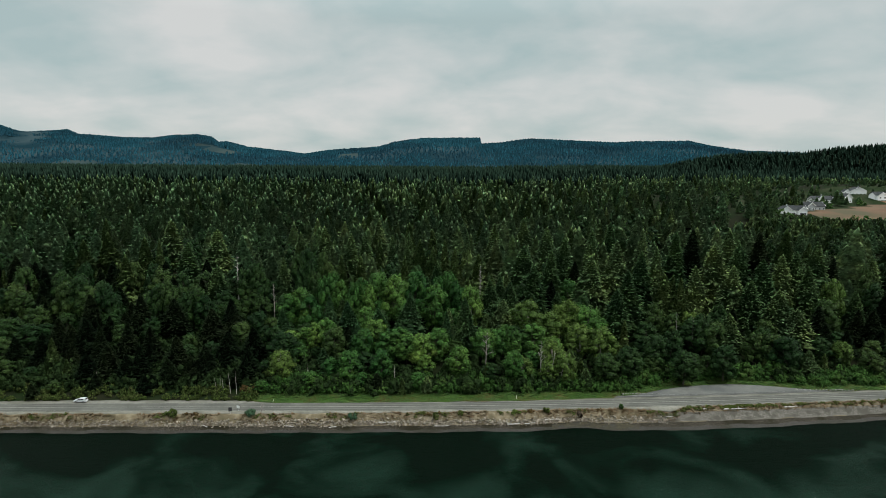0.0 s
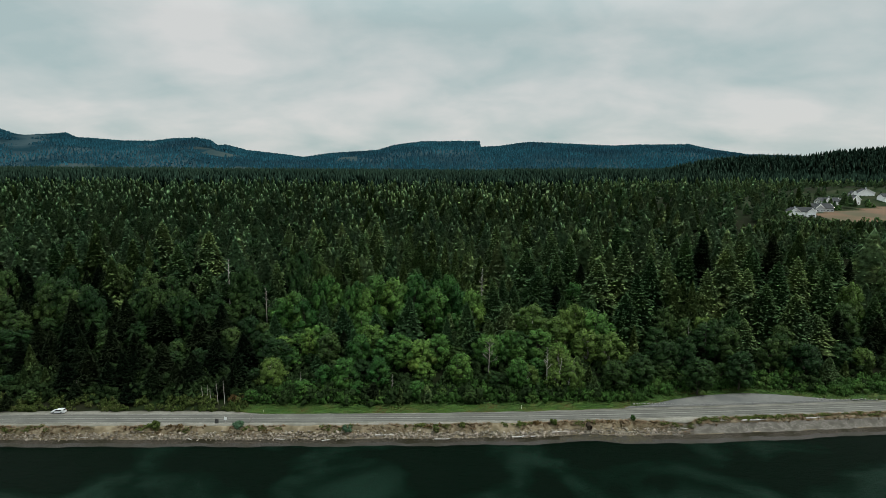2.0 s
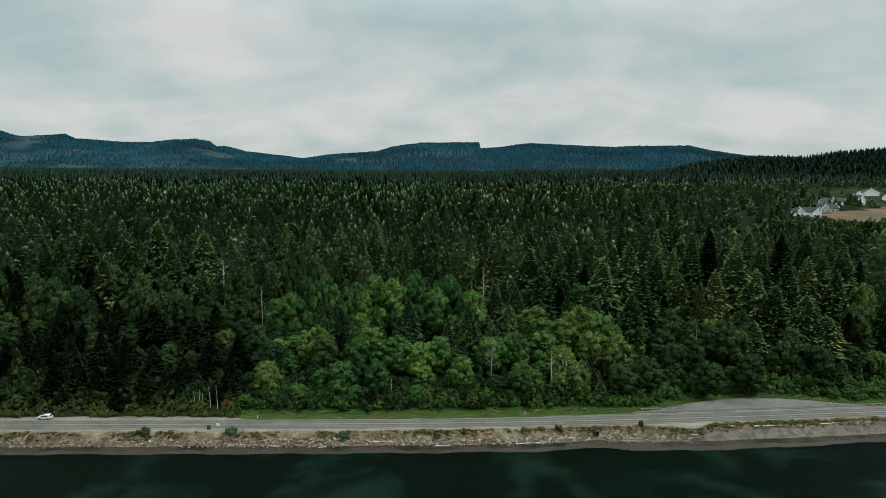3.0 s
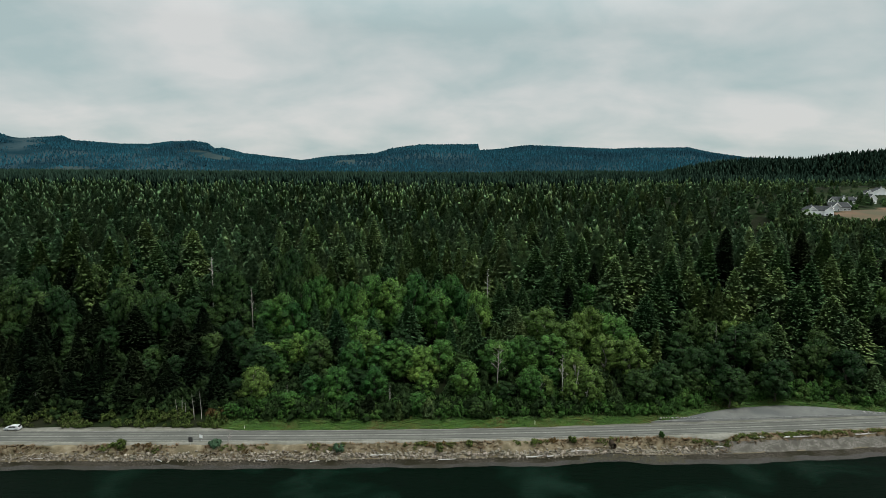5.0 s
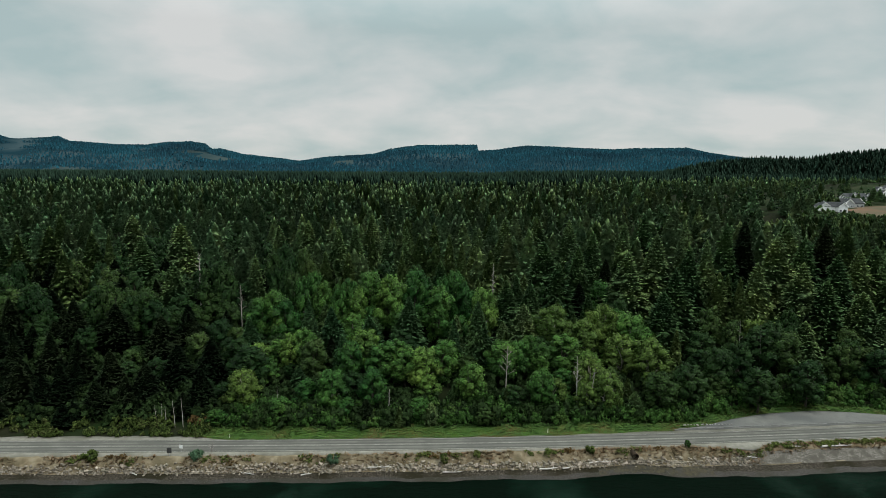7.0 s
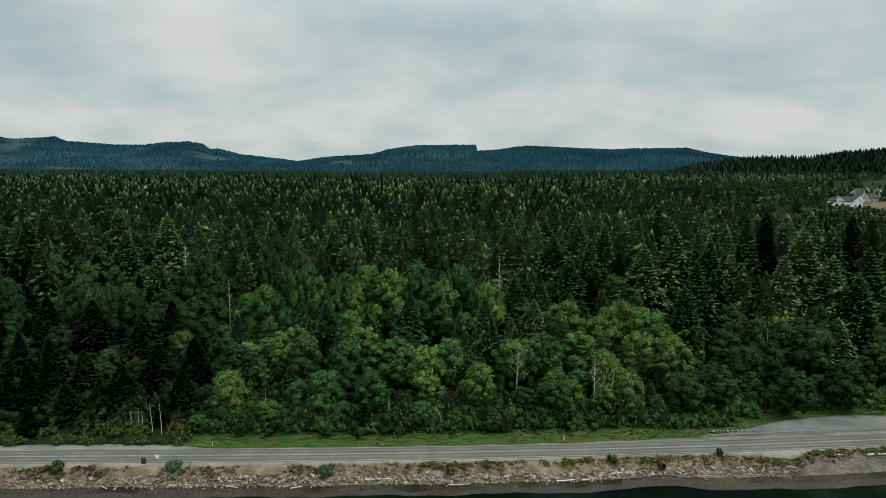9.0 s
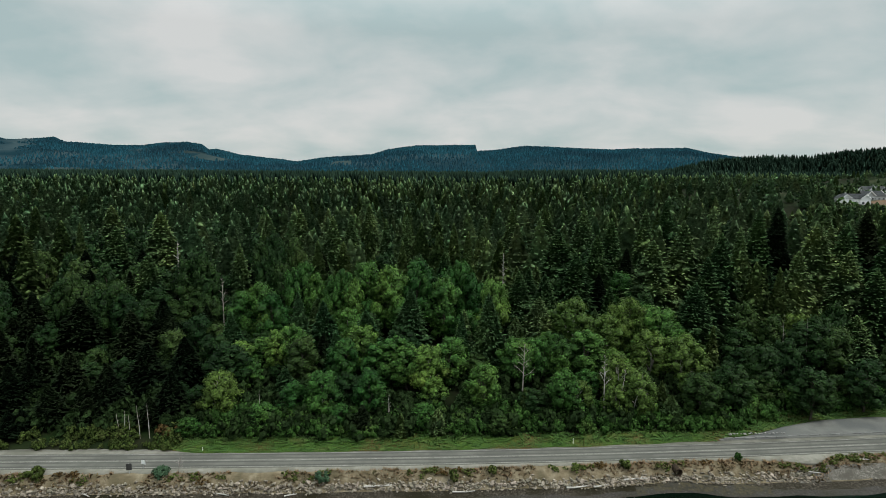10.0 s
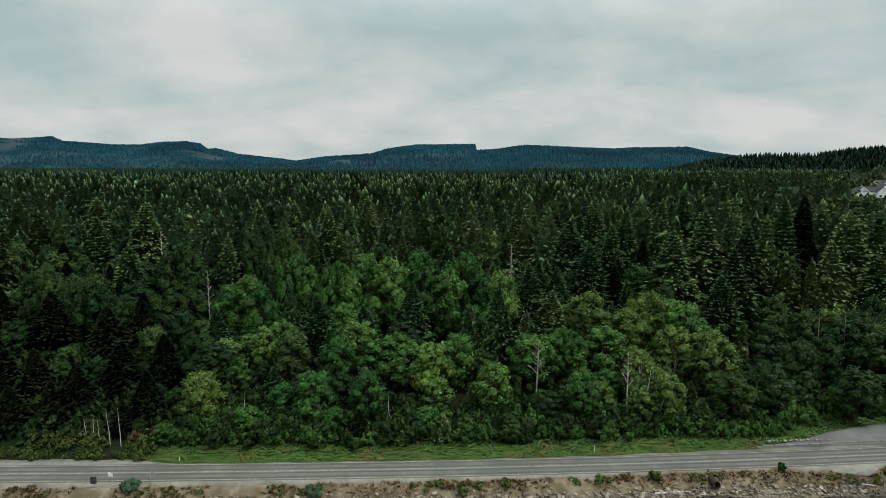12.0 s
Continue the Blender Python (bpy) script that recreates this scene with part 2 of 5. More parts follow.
M_DRY = material("dry_grass", [(0.08064, 0.06271, 0.02851), (0.1346, 0.08568, 0.04666), (0.05731, 0.05702, 0.02074)], 0.3, 0.8, island=0.35)

# ---- plan of the shore ----
ROAD_FIT = np.polyfit([-170, -93, -41, -4, 17, 40, 66, 110, 165, 240], [191.3, 195.5, 196.8, 198.2, 199.8, 201.6, 204.5, 208.6, 213.8, 221.5], 4)


def road_y(x):
    x = np.asarray(x, float)
    inner = np.clip(x, -190, 250)
    return np.polyval(ROAD_FIT, inner) + 0.07 * (x - inner)


def water_y(x):
    x = np.asarray(x, float)
    y = np.interp(x, [-170, -150, -57, -3, 29, 40, 47, 53, 60, 78, 98, 119, 154, 200], [180.6, 181.1, 184.2, 186.5, 188.3, 190.2, 191.6, 190.2, 189.4, 190.5, 192.4, 195.2, 200.5, 207])
    return np.where(x < -170, 180.6 + 0.03 * (x + 170), np.where(x > 200, 207 + 0.12 * (x - 200), y)) + 0.35 * np.sin(x * 0.21) + 0.2 * np.sin(x * 0.63 + 1)


def lot_far(x):
    y = np.interp(x, [59, 65.2, 71.2, 80.9, 92.2, 108.8, 119.8, 127.6, 137.4, 146.9, 158, 200], [208.6, 209.7, 211.6, 216.2, 220.2, 223, 222.3, 221, 218.8, 217.2, 217.4, 221])
    return np.maximum(y - road_y(x), 4.8)


def step(a, b, x):
    u = np.clip((np.asarray(x, float) - a) / (b - a), 0, 1)
    return u * u * (3 - 2 * u)


SKY_X = [-2996, -2850, -2736, -2622, -2546, -2473, -2174, -1986, -1873, -1685, -1592, -1545, -1500, -1352, -1129, -980, -793, -495, -384, -199, 169, 180, 280, 499, 720, 1031, 1195, 1522, 1670, 1900, 2400]
SKY_Z = [318, 272, 280, 284, 292, 263, 243, 240, 256, 264, 250, 217, 221, 186, 162, 144, 171, 191, 225, 248, 252, 212, 214, 240, 230, 218, 226, 228, 196, 165, 150]


def ripple(x, y, s, seed=0.0):
    """A cheap smooth unevenness between -1 and 1 with bumps about s wide."""
    a, b = np.asarray(x, float) / s, np.asarray(y, float) / s
    return (np.sin(a * 2.1 + 1.3 * np.sin(b * 1.7 + seed) + seed) + np.sin(b * 2.4 + 1.1 * np.sin(a * 1.9 - seed) + 2 * seed) + np.sin((a + b) * 1.3 + seed * 3)) / 3


def ground_z(x, y):
    x, y = np.asarray(x, float), np.asarray(y, float)
    v = y - road_y(x)
    wv = np.minimum(water_y(x) - road_y(x), -9.5)
    back = np.where((x > 60) & (x < 200), np.clip(lot_far(x) - 5.5, 0, 20) * step(60, 68, x) * (1 - step(180, 200, x)), 0)
    land = np.interp(v - back, [6, 15, 30, 50, 90, 130, 380, 700, 1300, 2300], [3.9, 4.6, 7, 10, 14.5, 17.5, 24, 31, 40, 44])
    u = np.clip((v - wv) / (-5.6 - wv), 0, 1)
    bank = np.interp(u, [0, 0.32, 0.5, 0.72, 0.92, 1], [0, 0.75, 1.3, 2.9, 3.8, 3.9])
    sea = np.interp(wv - v, [0, 3, 10, 30, 90], [0, -0.45, -1.6, -5, -14])
    z = np.where(v < wv, sea, np.where(v < -5.6, bank, np.where(v < 6, 3.9, land)))
    z = z + np.where(v > 12, ripple(x, y, 60) * 1.6 * step(12, 60, v), 0)
    hill = 28.8 * step(110, 270, x) * step(330, 500, y) + 14 * step(330, 440, x) * step(540, 650, y)
    z = z + hill * (1 - 0.8 * step(680, 950, y))
    # the ridge on the east side, and the far mountains
    er = np.interp(x * 2000 / np.maximum(y, 1500), [560, 710, 803, 876, 960, 1174, 1265, 1427, 1800], [0, 52, 76, 89, 99, 102, 120, 133, 148]) - 44
    z = z + np.maximum(er, 0) * step(1400, 2000, y) * (1 - 0.9 * step(2000, 2500, y))
    skx = x * 3900 / np.maximum(y, 2500)
    rise = np.interp(skx, SKY_X, SKY_Z) - 20 - 44
    fold = 0.5 * (1 + ripple(x, y, 420, 2.0))
    prof = step(2500, 3900, y)
    prof = prof + 0.55 * fold * prof * (1 - prof)
    z = z + rise * np.minimum(prof, 1) * (1 - 0.9 * step(3900, 4700, y))
    return z


# ---- mesh helpers ----
def sheet(name, xs, ys, zfun, mats, pick=None, vfun=None):
    """A grid over xs and ys (ys given from the road's middle when vfun is set)."""
    X, V = np.meshgrid(np.asarray(xs, float), np.asarray(ys, float))
    Y = V + vfun(X) if vfun else V
    Z = zfun(X, Y)
    return grid(name, X, Y, Z, mats, pick)


def grid(name, X, Y, Z, mats, pick=None):
    r, c = X.shape
    co = np.stack([X, Y, Z], -1).reshape(-1, 3)
    i = np.arange(r * c).reshape(r, c)
    q = np.stack([i[:-1, :-1], i[:-1, 1:], i[1:, 1:], i[1:, :-1]], -1).reshape(-1, 4)
    ob = mesh_object(name, co, q, mats)
    if pick is not None:
        mid = co[q].mean(1)
        ob.data.polygons.foreach_set("material_index", np.asarray(pick(mid[:, 0], mid[:, 1]), np.int32))
    ob.data.polygons.foreach_set("use_smooth", np.ones(len(q), bool))
    return ob


def mesh_data(name, co, faces, mats, smooth=False, normals=None):
    """A mesh from arrays; normals: one for each point, where leaves should shade as one rounded crown."""
    me = bpy.data.meshes.new(name)
    faces = np.asarray(faces, np.int32)
    n, k = faces.shape
    me.vertices.add(len(co))
    me.vertices.foreach_set("co", np.ascontiguousarray(co, np.float32).ravel())
    me.loops.add(n * k)
    me.loops.foreach_set("vertex_index", faces.ravel())
    me.polygons.add(n)
    me.polygons.foreach_set("loop_start", np.arange(0, n * k, k, dtype=np.int32))
    me.polygons.foreach_set("loop_total", np.full(n, k, np.int32))
    for m in mats:
        me.materials.append(m)
    if smooth:
        me.polygons.foreach_set("use_smooth", np.ones(n, bool))
    me.update(calc_edges=True)
    if normals is not None:
        me.polygons.foreach_set("use_smooth", np.ones(n, bool))
        at = me.attributes.new("custom_normal", "FLOAT_VECTOR", "POINT")
        at.data.foreach_set("vector", np.ascontiguousarray(normals, np.float32).ravel())
    return me


def leafed(co, q, middle):
    """Turns each leaf quad outwards from the crown's stem or lobes; returns points, quads and shading normals."""
    a = co[q]
    ng = np.cross(a[:, 2] - a[:, 0], a[:, 3] - a[:, 1])
    ng = ng / (np.linalg.norm(ng, axis=1)[:, None] + 1e-9)
    out = middle / (np.linalg.norm(middle, axis=1)[:, None] + 1e-9)
    back = (ng * out).sum(1) < 0
    q = np.where(back[:, None], q[:, ::-1], q)
    ng = np.where(back[:, None], -ng, ng)
    n = 0.6 * out + 0.65 * ng
    n = n / (np.linalg.norm(n, axis=1)[:, None] + 1e-9)
    N = np.zeros_like(co)
    N[q.ravel()] = np.repeat(n, 4, 0)
    return co, q, N


def mesh_object(name, co, faces, mats, smooth=False, normals=None):
    return new(name, mesh_data(name, co, faces, mats, smooth, normals))


def part(name, data, parent, label=""):
    ob = new(name, data)
    ob.parent = parent
    return tagged(ob, label)


def empty(name, m, label, category, group=""):
    ob = new(name)
    ob.empty_display_size = 0.5
    ob.matrix_basis = m
    return tagged(ob, label, category, group, "thing")


def bm_data(name, bm, mats, smooth=False):
    me = bpy.data.meshes.new(name)
    bm.to_mesh(me)
    bm.free()
    for m in mats:
        me.materials.append(m)
    if smooth:
        me.polygons.foreach_set("use_smooth", np.ones(len(me.polygons), bool))
    return me


def box_bm(sx, sy, sz, at=(0, 0, 0), bevel=0.0, bm=None, turn=0.0):
    bm = bm or bmesh.new()
    made = bmesh.ops.create_cube(bm, size=1.0, matrix=Matrix.Translation(at) @ Matrix.Rotation(turn, 4, "Z") @ Matrix.Diagonal((sx, sy, sz, 1)))
    if bevel:
        edges = list({e for v in made["verts"] for e in v.link_edges})
        bmesh.ops.bevel(bm, geom=edges, offset=bevel, segments=2, affect="EDGES")
    return bm


def tubes(paths, sides=5):
    """Tapered tubes; a path is a list of (point, radius). Returns points and quads."""
    co, faces, base = [], [], 0
    for path in paths:
        for i, (p, r) in enumerate(path):
            p = np.asarray(p, float)
            a = np.asarray(path[min(i + 1, len(path) - 1)][0], float) - np.asarray(path[max(i - 1, 0)][0], float)
            a = a / (np.linalg.norm(a) + 1e-9)
            u = np.cross(a, (0.31, 0.9, 0.2) if abs(a[2]) > 0.8 else (0, 0, 1.0))
            u = u / np.linalg.norm(u)
            w = np.cross(a, u)
            for k in range(sides):
                g = 2 * math.pi * k / sides
                co.append(p + r * (math.cos(g) * u + math.sin(g) * w))
        for i in range(len(path) - 1):
            for k in range(sides):
                j = (k + 1) % sides
                faces.append((base + i * sides + k, base + i * sides + j, base + (i + 1) * sides + j, base + (i + 1) * sides + k))
        base += len(path) * sides
    return np.array(co), np.array(faces)


def kites(p, u, w, droop=0.0, at=0.45):
    """Small leaf-like kites: from p along u, half-width w; one quad each."""
    n = len(p)
    tip = p + u
    tip[:, 2] -= droop * np.linalg.norm(u, axis=1)
    mid = p + at * u
    co = np.stack([p, mid - w, tip, mid + w], 1).reshape(-1, 3)
    return co, np.arange(4 * n).reshape(n, 4)


def cone(rng, h, r, rings, segs, low, shape):
    """The closed, lumpy inside of a conifer's crown: points, quads and shading normals."""
    co, nn = [], []
    a0 = rng.random() * 6.28
    lobe = rng.uniform(0.86, 1.12, 7)
    for i in range(rings + 1):
        out = i % 2 == 0
        t = low + (0.99 - low) * min(i + (0.0 if out else -0.35) + (rng.normal(0, 0.12) if 0 < i < rings - 1 else 0), rings) / rings
        full = max(0.02, (1 - t) / (1 - low)) ** shape * (0.6 if i == 0 else 1.0)
        for k in range(segs):
            a = a0 + 6.2832 * (k + 0.25 * (i % 4)) / segs + rng.normal(0, 0.12)
            R = r * full * (rng.uniform(0.88, 1.16) if out else rng.uniform(0.74, 0.92)) * lobe[(k + i // 4) % 7]
            drop = (0.5 * R * rng.uniform(0.2, 0.8)) if out else 0.0
            co.append((math.cos(a) * R, math.sin(a) * R, t * h - drop + rng.normal(0, 0.14 * h * (1 - low) / rings) if i < rings else h))
            z = 0.9 if out else 0.2
            w = 1 / math.sqrt(1 + z * z)
            nn.append((math.cos(a) * w, math.sin(a) * w, z * w))
    q = [(i * segs + k, i * segs + (k + 1) % segs, (i + 1) * segs + (k + 1) % segs, (i + 1) * segs + k) for i in range(rings) for k in range(segs)]
    return np.array(co), np.array(q), np.array(nn)


def fir_crown(rng, h, r, whorls, segs, tips, low=0.12, shape=0.9, hang=0.5, ragged=0.16, notch=0.66):
    """A conifer's crown: whorl over whorl of drooping boughs, each whorl a ragged star with an overhanging rim, with sprays at the bough ends. Points and quads."""
    co, rims = [], []
    k = np.arange(segs)
    star = np.where(k % 2 == 0, 1.0, notch)
    side = rng.random() * 6.28
    for w in range(whorls):
        t = low + (0.97 - low) * (w / whorls) ** 0.88
        tn = low + (0.97 - low) * ((w + 1) / whorls) ** 0.88
        R = r * ((1 - t) / (1 - low)) ** shape * (0.8 if w == 0 else 1.0) * rng.uniform(0.92, 1.08) + 0.006 * h
        gap = (tn - t) * h
        a = (k + 0.5 * (w % 2) + rng.uniform(-0.3, 0.3)) * 6.2832 / segs + rng.normal(0, 0.5 / segs, segs)
        lean = 1 + 0.1 * np.cos(a - side)
        q_in = R * rng.uniform(0.6, 0.8, segs) * lean
        z_in = t * h + 0.1 * gap + rng.normal(0, 0.08 * gap, segs)
        q_out = R * star * lean * (1 + ragged * rng.normal(0, 1, segs)).clip(0.6, 1.45)
        z_out = t * h - np.minimum(hang * (1.05 - t) * q_out * 0.6, 1.3 * gap) * rng.uniform(0.5, 1.3, segs) - (star < 1) * 0.1 * gap
        co.append(np.stack([np.cos(a) * q_in, np.sin(a) * q_in, z_in], 1))
        co.append(np.stack([np.cos(a) * q_out, np.sin(a) * q_out, z_out], 1))
        rims.append((a, q_out, z_out, t, R))
    co.append(np.stack([np.cos(k * 6.2832 / segs) * 0.003 * h, np.sin(k * 6.2832 / segs) * 0.003 * h, np.full(segs, h)], 1))
    n = 2 * whorls + 1
    i = np.arange(n * segs).reshape(n, segs)
    j = np.roll(i, -1, 1)
    q = np.stack([i[:-1], j[:-1], j[1:], i[1:]], -1).reshape(-1, 4)
    co = np.vstack(co)
    if tips:
        a, R, z, t, full = (np.concatenate([np.broadcast_to(v[m], v[0].shape) for v in rims]) for m in range(5))
        pick = np.tile(star == 1.0, whorls)
        a, R, z, t, full = (np.repeat(v[pick], tips) for v in (a, R, z, t, full))
        m = len(a)
        b = a + rng.normal(0, 0.9, m) / segs * 3.0
        s = rng.uniform(0.55, 1.0, m)
        p = np.stack([np.cos(b) * R * s, np.sin(b) * R * s, z + (1 - s) * full * 0.5], 1)
        f = (0.13 * full + 0.32) * rng.uniform(0.7, 1.3, m)
        go = b + rng.normal(0, 0.6, m)
        u = np.stack([np.cos(go) * f, np.sin(go) * f, f * (rng.uniform(-0.9, 0.1, m) + 1.1 * t ** 2)], 1)
        wv = np.cross(u, np.stack([np.cos(b), np.sin(b), np.full(m, 0.8)], 1) + rng.normal(0, 0.35, (m, 3)))
        wv = wv / (np.linalg.norm(wv, axis=1)[:, None] + 1e-9) * (0.24 * f)[:, None]
        co2, q2 = kites(p, u, wv, 0.1, 0.4)
        co, q = np.vstack([co, co2]), np.vstack([q, q2 + len(co)])
    return co, q, np.tile([0.0, 0.0, 1.0], (len(co), 1)), 0


def leaf_crown(rng, h, r, lobes, leaves, size, low=0.25, mass=(5, 7)):
    """Points and quads of a broad-leaved crown: uneven lobes set with leaf sprays. Also the lobes' middles."""
    k = np.arange(lobes)
    zz = low + (1 - low) * (0.12 + 0.78 * (k + rng.random(lobes)) / lobes)
    prof = np.sin(np.clip((zz - low) / (1 - low), 0, 1) ** 0.8 * math.pi) ** 0.7
    ang = k * 2.39996 + rng.normal(0, 0.3, lobes)
    off = r * prof * rng.uniform(0.4, 0.92, lobes)
    c = np.stack([np.cos(ang) * off, np.sin(ang) * off, zz * h], 1)
    rad = r * rng.uniform(0.27, 0.44, lobes) * (0.6 + 0.4 * prof)
    B = np.repeat(k, leaves)
    n = len(B)
    g = rng.normal(0, 1, (n, 3))
    g[:, 2] += 0.1
    g = g / np.linalg.norm(g, axis=1)[:, None]
    out = c[B] - np.array([0, 0, 0.45 * h])
    out = out / (np.linalg.norm(out, axis=1)[:, None] + 1e-9)
    g = g + 0.55 * out
    g = g / np.linalg.norm(g, axis=1)[:, None]
    lump = 1 + 0.22 * np.sin(g[:, 0] * 5 + B) * np.sin(g[:, 1] * 5 + 2 * B) + rng.normal(0, 0.09, n)
    p = c[B] + g * (rad[B] * lump)[:, None] * np.array([1, 1, 1.05])
    nrm = g + rng.normal(0, 0.55, (n, 3)) + np.array([0, 0, 0.1])
    nrm = nrm / np.linalg.norm(nrm, axis=1)[:, None]
    u = np.cross(nrm, rng.normal(0, 1, (n, 3)))
    f = rng.uniform(0.55, 1.2, n) * size
    u = u / (np.linalg.norm(u, axis=1)[:, None] + 1e-9) * f[:, None]
    wv = np.cross(nrm, u)
    wv = wv * 0.36
    co, q = kites(p - 0.5 * u, u, wv, 0.15)
    # the dense mass of foliage inside each lobe
    rows, segs = mass
    la = (np.arange(rows + 1) / rows - 0.5) * math.pi * 0.96
    lo = np.arange(segs) * 6.2832 / segs
    ball = np.stack([np.cos(la)[:, None] * np.cos(lo), np.cos(la)[:, None] * np.sin(lo), np.repeat(np.sin(la)[:, None], segs, 1)], -1).reshape(-1, 3)
    m = len(ball)
    turn = rng.random(lobes) * 6.2832
    ct, st = np.cos(turn)[:, None], np.sin(turn)[:, None]
    g2 = np.stack([ball[:, 0] * ct - ball[:, 1] * st, ball[:, 0] * st + ball[:, 1] * ct, np.repeat(ball[None, :, 2], lobes, 0)], -1)
    swell = 0.74 * rad[:, None] * (1 + 0.2 * np.sin(g2[..., 0] * 4 + k[:, None]) * np.sin(g2[..., 1] * 4 + 2 * k[:, None]) + rng.normal(0, 0.17, (lobes, m)))
    co2 = (c[:, None] + g2 * swell[..., None] * np.array([1, 1, 1.05])).reshape(-1, 3)
    i = np.arange((rows + 1) * segs).reshape(rows + 1, segs)
    j = np.roll(i, -1, 1)
    q2 = np.stack([i[:-1], j[:-1], j[1:], i[1:]], -1).reshape(-1, 4)
    q2 = (q2[None] + (k * m)[:, None, None]).reshape(-1, 4)
    out2 = np.repeat(c - np.array([0, 0, 0.45 * h]), m, 0)
    n2 = g2.reshape(-1, 3) + 0.3 * out2 / (np.linalg.norm(out2, axis=1)[:, None] + 1e-9) + rng.normal(0, 0.45, (lobes * m, 3))
    n2 = n2 / np.linalg.norm(n2, axis=1)[:, None]
    co, q, n1 = leafed(co, q, g + 0.4 * out + np.array([0, 0, 0.2]))
    return np.vstack([co, co2]), np.vstack([q, q2 + len(co)]), np.vstack([n1, n2]), 0, c


def scatter(proto, pos, height, width, rng):
    """Many copies of a crown (made 1 high and 1 in radius) joined: points and quads."""
    co, q = proto[:2]
    N = proto[2] if len(proto) > 2 else np.tile([0.0, 0.0, 1.0], (len(co), 1))
    n, m = len(pos), len(co)
    a = rng.random(n) * 6.2832
    ca, sa = np.cos(a)[:, None], np.sin(a)[:, None]
    w = np.asarray(width)[:, None]
    x = (co[:, 0] * ca - co[:, 1] * sa) * w + pos[:, :1]
    y = (co[:, 0] * sa + co[:, 1] * ca) * w + pos[:, 1:2]
    z = co[:, 2] * np.asarray(height)[:, None] + pos[:, 2:3]
    out = np.stack([x, y, z], -1).reshape(-1, 3)
    f = (q[None] + (np.arange(n) * m)[:, None, None]).reshape(-1, q.shape[1])
    nn = np.stack([N[:, 0] * ca - N[:, 1] * sa, N[:, 0] * sa + N[:, 1] * ca, np.repeat(N[None, :, 2], n, 0)], -1).reshape(-1, 3)
    inner = proto[3] if len(proto) > 3 else 0
    return out, f, nn, np.repeat(rng.random(n), m), np.tile(np.arange(len(q)) >= len(q) - inner, n)


def joined(name, pieces, mats, label, category, plain=False):
    cos, qs, ns, tones, ins, base = [], [], [], [], [], 0
    for co, q, nn, tone, inside in pieces:
        if len(co):
            cos.append(co)
            qs.append(q + base)
            ns.append(nn)
            tones.append(tone)
            ins.append(inside)
            base += len(co)
    normals = None if plain else np.vstack(ns)
    ob = mesh_object(name, np.vstack(cos), np.vstack(qs), mats + [M_INNER_SHADE], plain, normals)
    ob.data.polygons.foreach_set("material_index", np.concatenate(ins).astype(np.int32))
    at = ob.data.attributes.new("tone", "FLOAT", "POINT")
    at.data.foreach_set("value", np.concatenate(tones).astype(np.float32))
    return tagged(ob, label, category, "", "stuff")


# ---- ground, water ----
def spread(a, b, s0, grow):
    out, s = [a], s0
    while out[-1] < b:
        out.append(out[-1] + s)
        s *= grow
    return out


M_BANK = material("bank_soil", [(0.0876, 0.06898, 0.0409), (0.1454, 0.1203, 0.07818), (0.1956, 0.1705, 0.1205)], 0.55, 0.95, bump=0.7, bump_scale=2.5, patch=(0.085, 0.072, 0.044), patch_scale=0.22, spec=0.08)
M_BEACH = material("wet_shingle", [(0.0085, 0.0072, 0.0052), (0.022, 0.0195, 0.0155), (0.052, 0.048, 0.041)], 3.2, 0.75, bump=0.6, bump_scale=6, patch=(0.01317, 0.01171, 0.005187), patch_scale=0.12)
M_MIDBEACH = material("damp_shingle", [(0.00935, 0.00765, 0.0051), (0.0289, 0.02465, 0.01785), (0.07225, 0.0646, 0.051)], 2.6, 0.85, bump=0.6, bump_scale=5, patch=(0.01254, 0.01125, 0.005411), patch_scale=0.1, spec=0.1)
M_DRYBEACH = material("dry_shingle", [(0.04356, 0.04049, 0.03344), (0.1016, 0.09604, 0.08272), (0.1839, 0.1752, 0.1531)], 3.0, 0.9, bump=0.6, bump_scale=6, patch=(0.06776, 0.06309, 0.0528), patch_scale=0.4, spec=0.1)
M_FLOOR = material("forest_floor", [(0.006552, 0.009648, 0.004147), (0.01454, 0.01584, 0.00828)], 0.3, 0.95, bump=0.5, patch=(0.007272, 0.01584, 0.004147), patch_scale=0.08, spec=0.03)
M_FIELD = material("bare_field", [(0.08148, 0.04435, 0.02246), (0.1126, 0.06494, 0.03492)], 0.06, 0.95, patch=(0.05008, 0.04435, 0.01994), patch_scale=0.03)
# mountain ground, tinted blue like its trees to stand in for haze
M_FARFLOOR = material("hazed_hill_ground", [(0.006, 0.02, 0.0275), (0.01, 0.028, 0.036)], 0.004, 0.95, spec=0.0, patch=(0.0281, 0.0475, 0.0544), patch_scale=0.003)


M_WEED = material("seaweed_shingle", [(0.006, 0.005, 0.0025), (0.024, 0.02, 0.007), (0.042, 0.034, 0.011)], 1.4, 0.7, bump=0.6, bump_scale=5, patch=(0.02, 0.019, 0.014), patch_scale=0.3)


def cleared(x, y):
    """Felled patches on the western hills."""
    return (ripple(x, y, 210, 7.0) + 0.4 * ripple(x, y, 90, 2.0) > 0.62) & (y > 2600) & (y < 3700) & (x < -500)


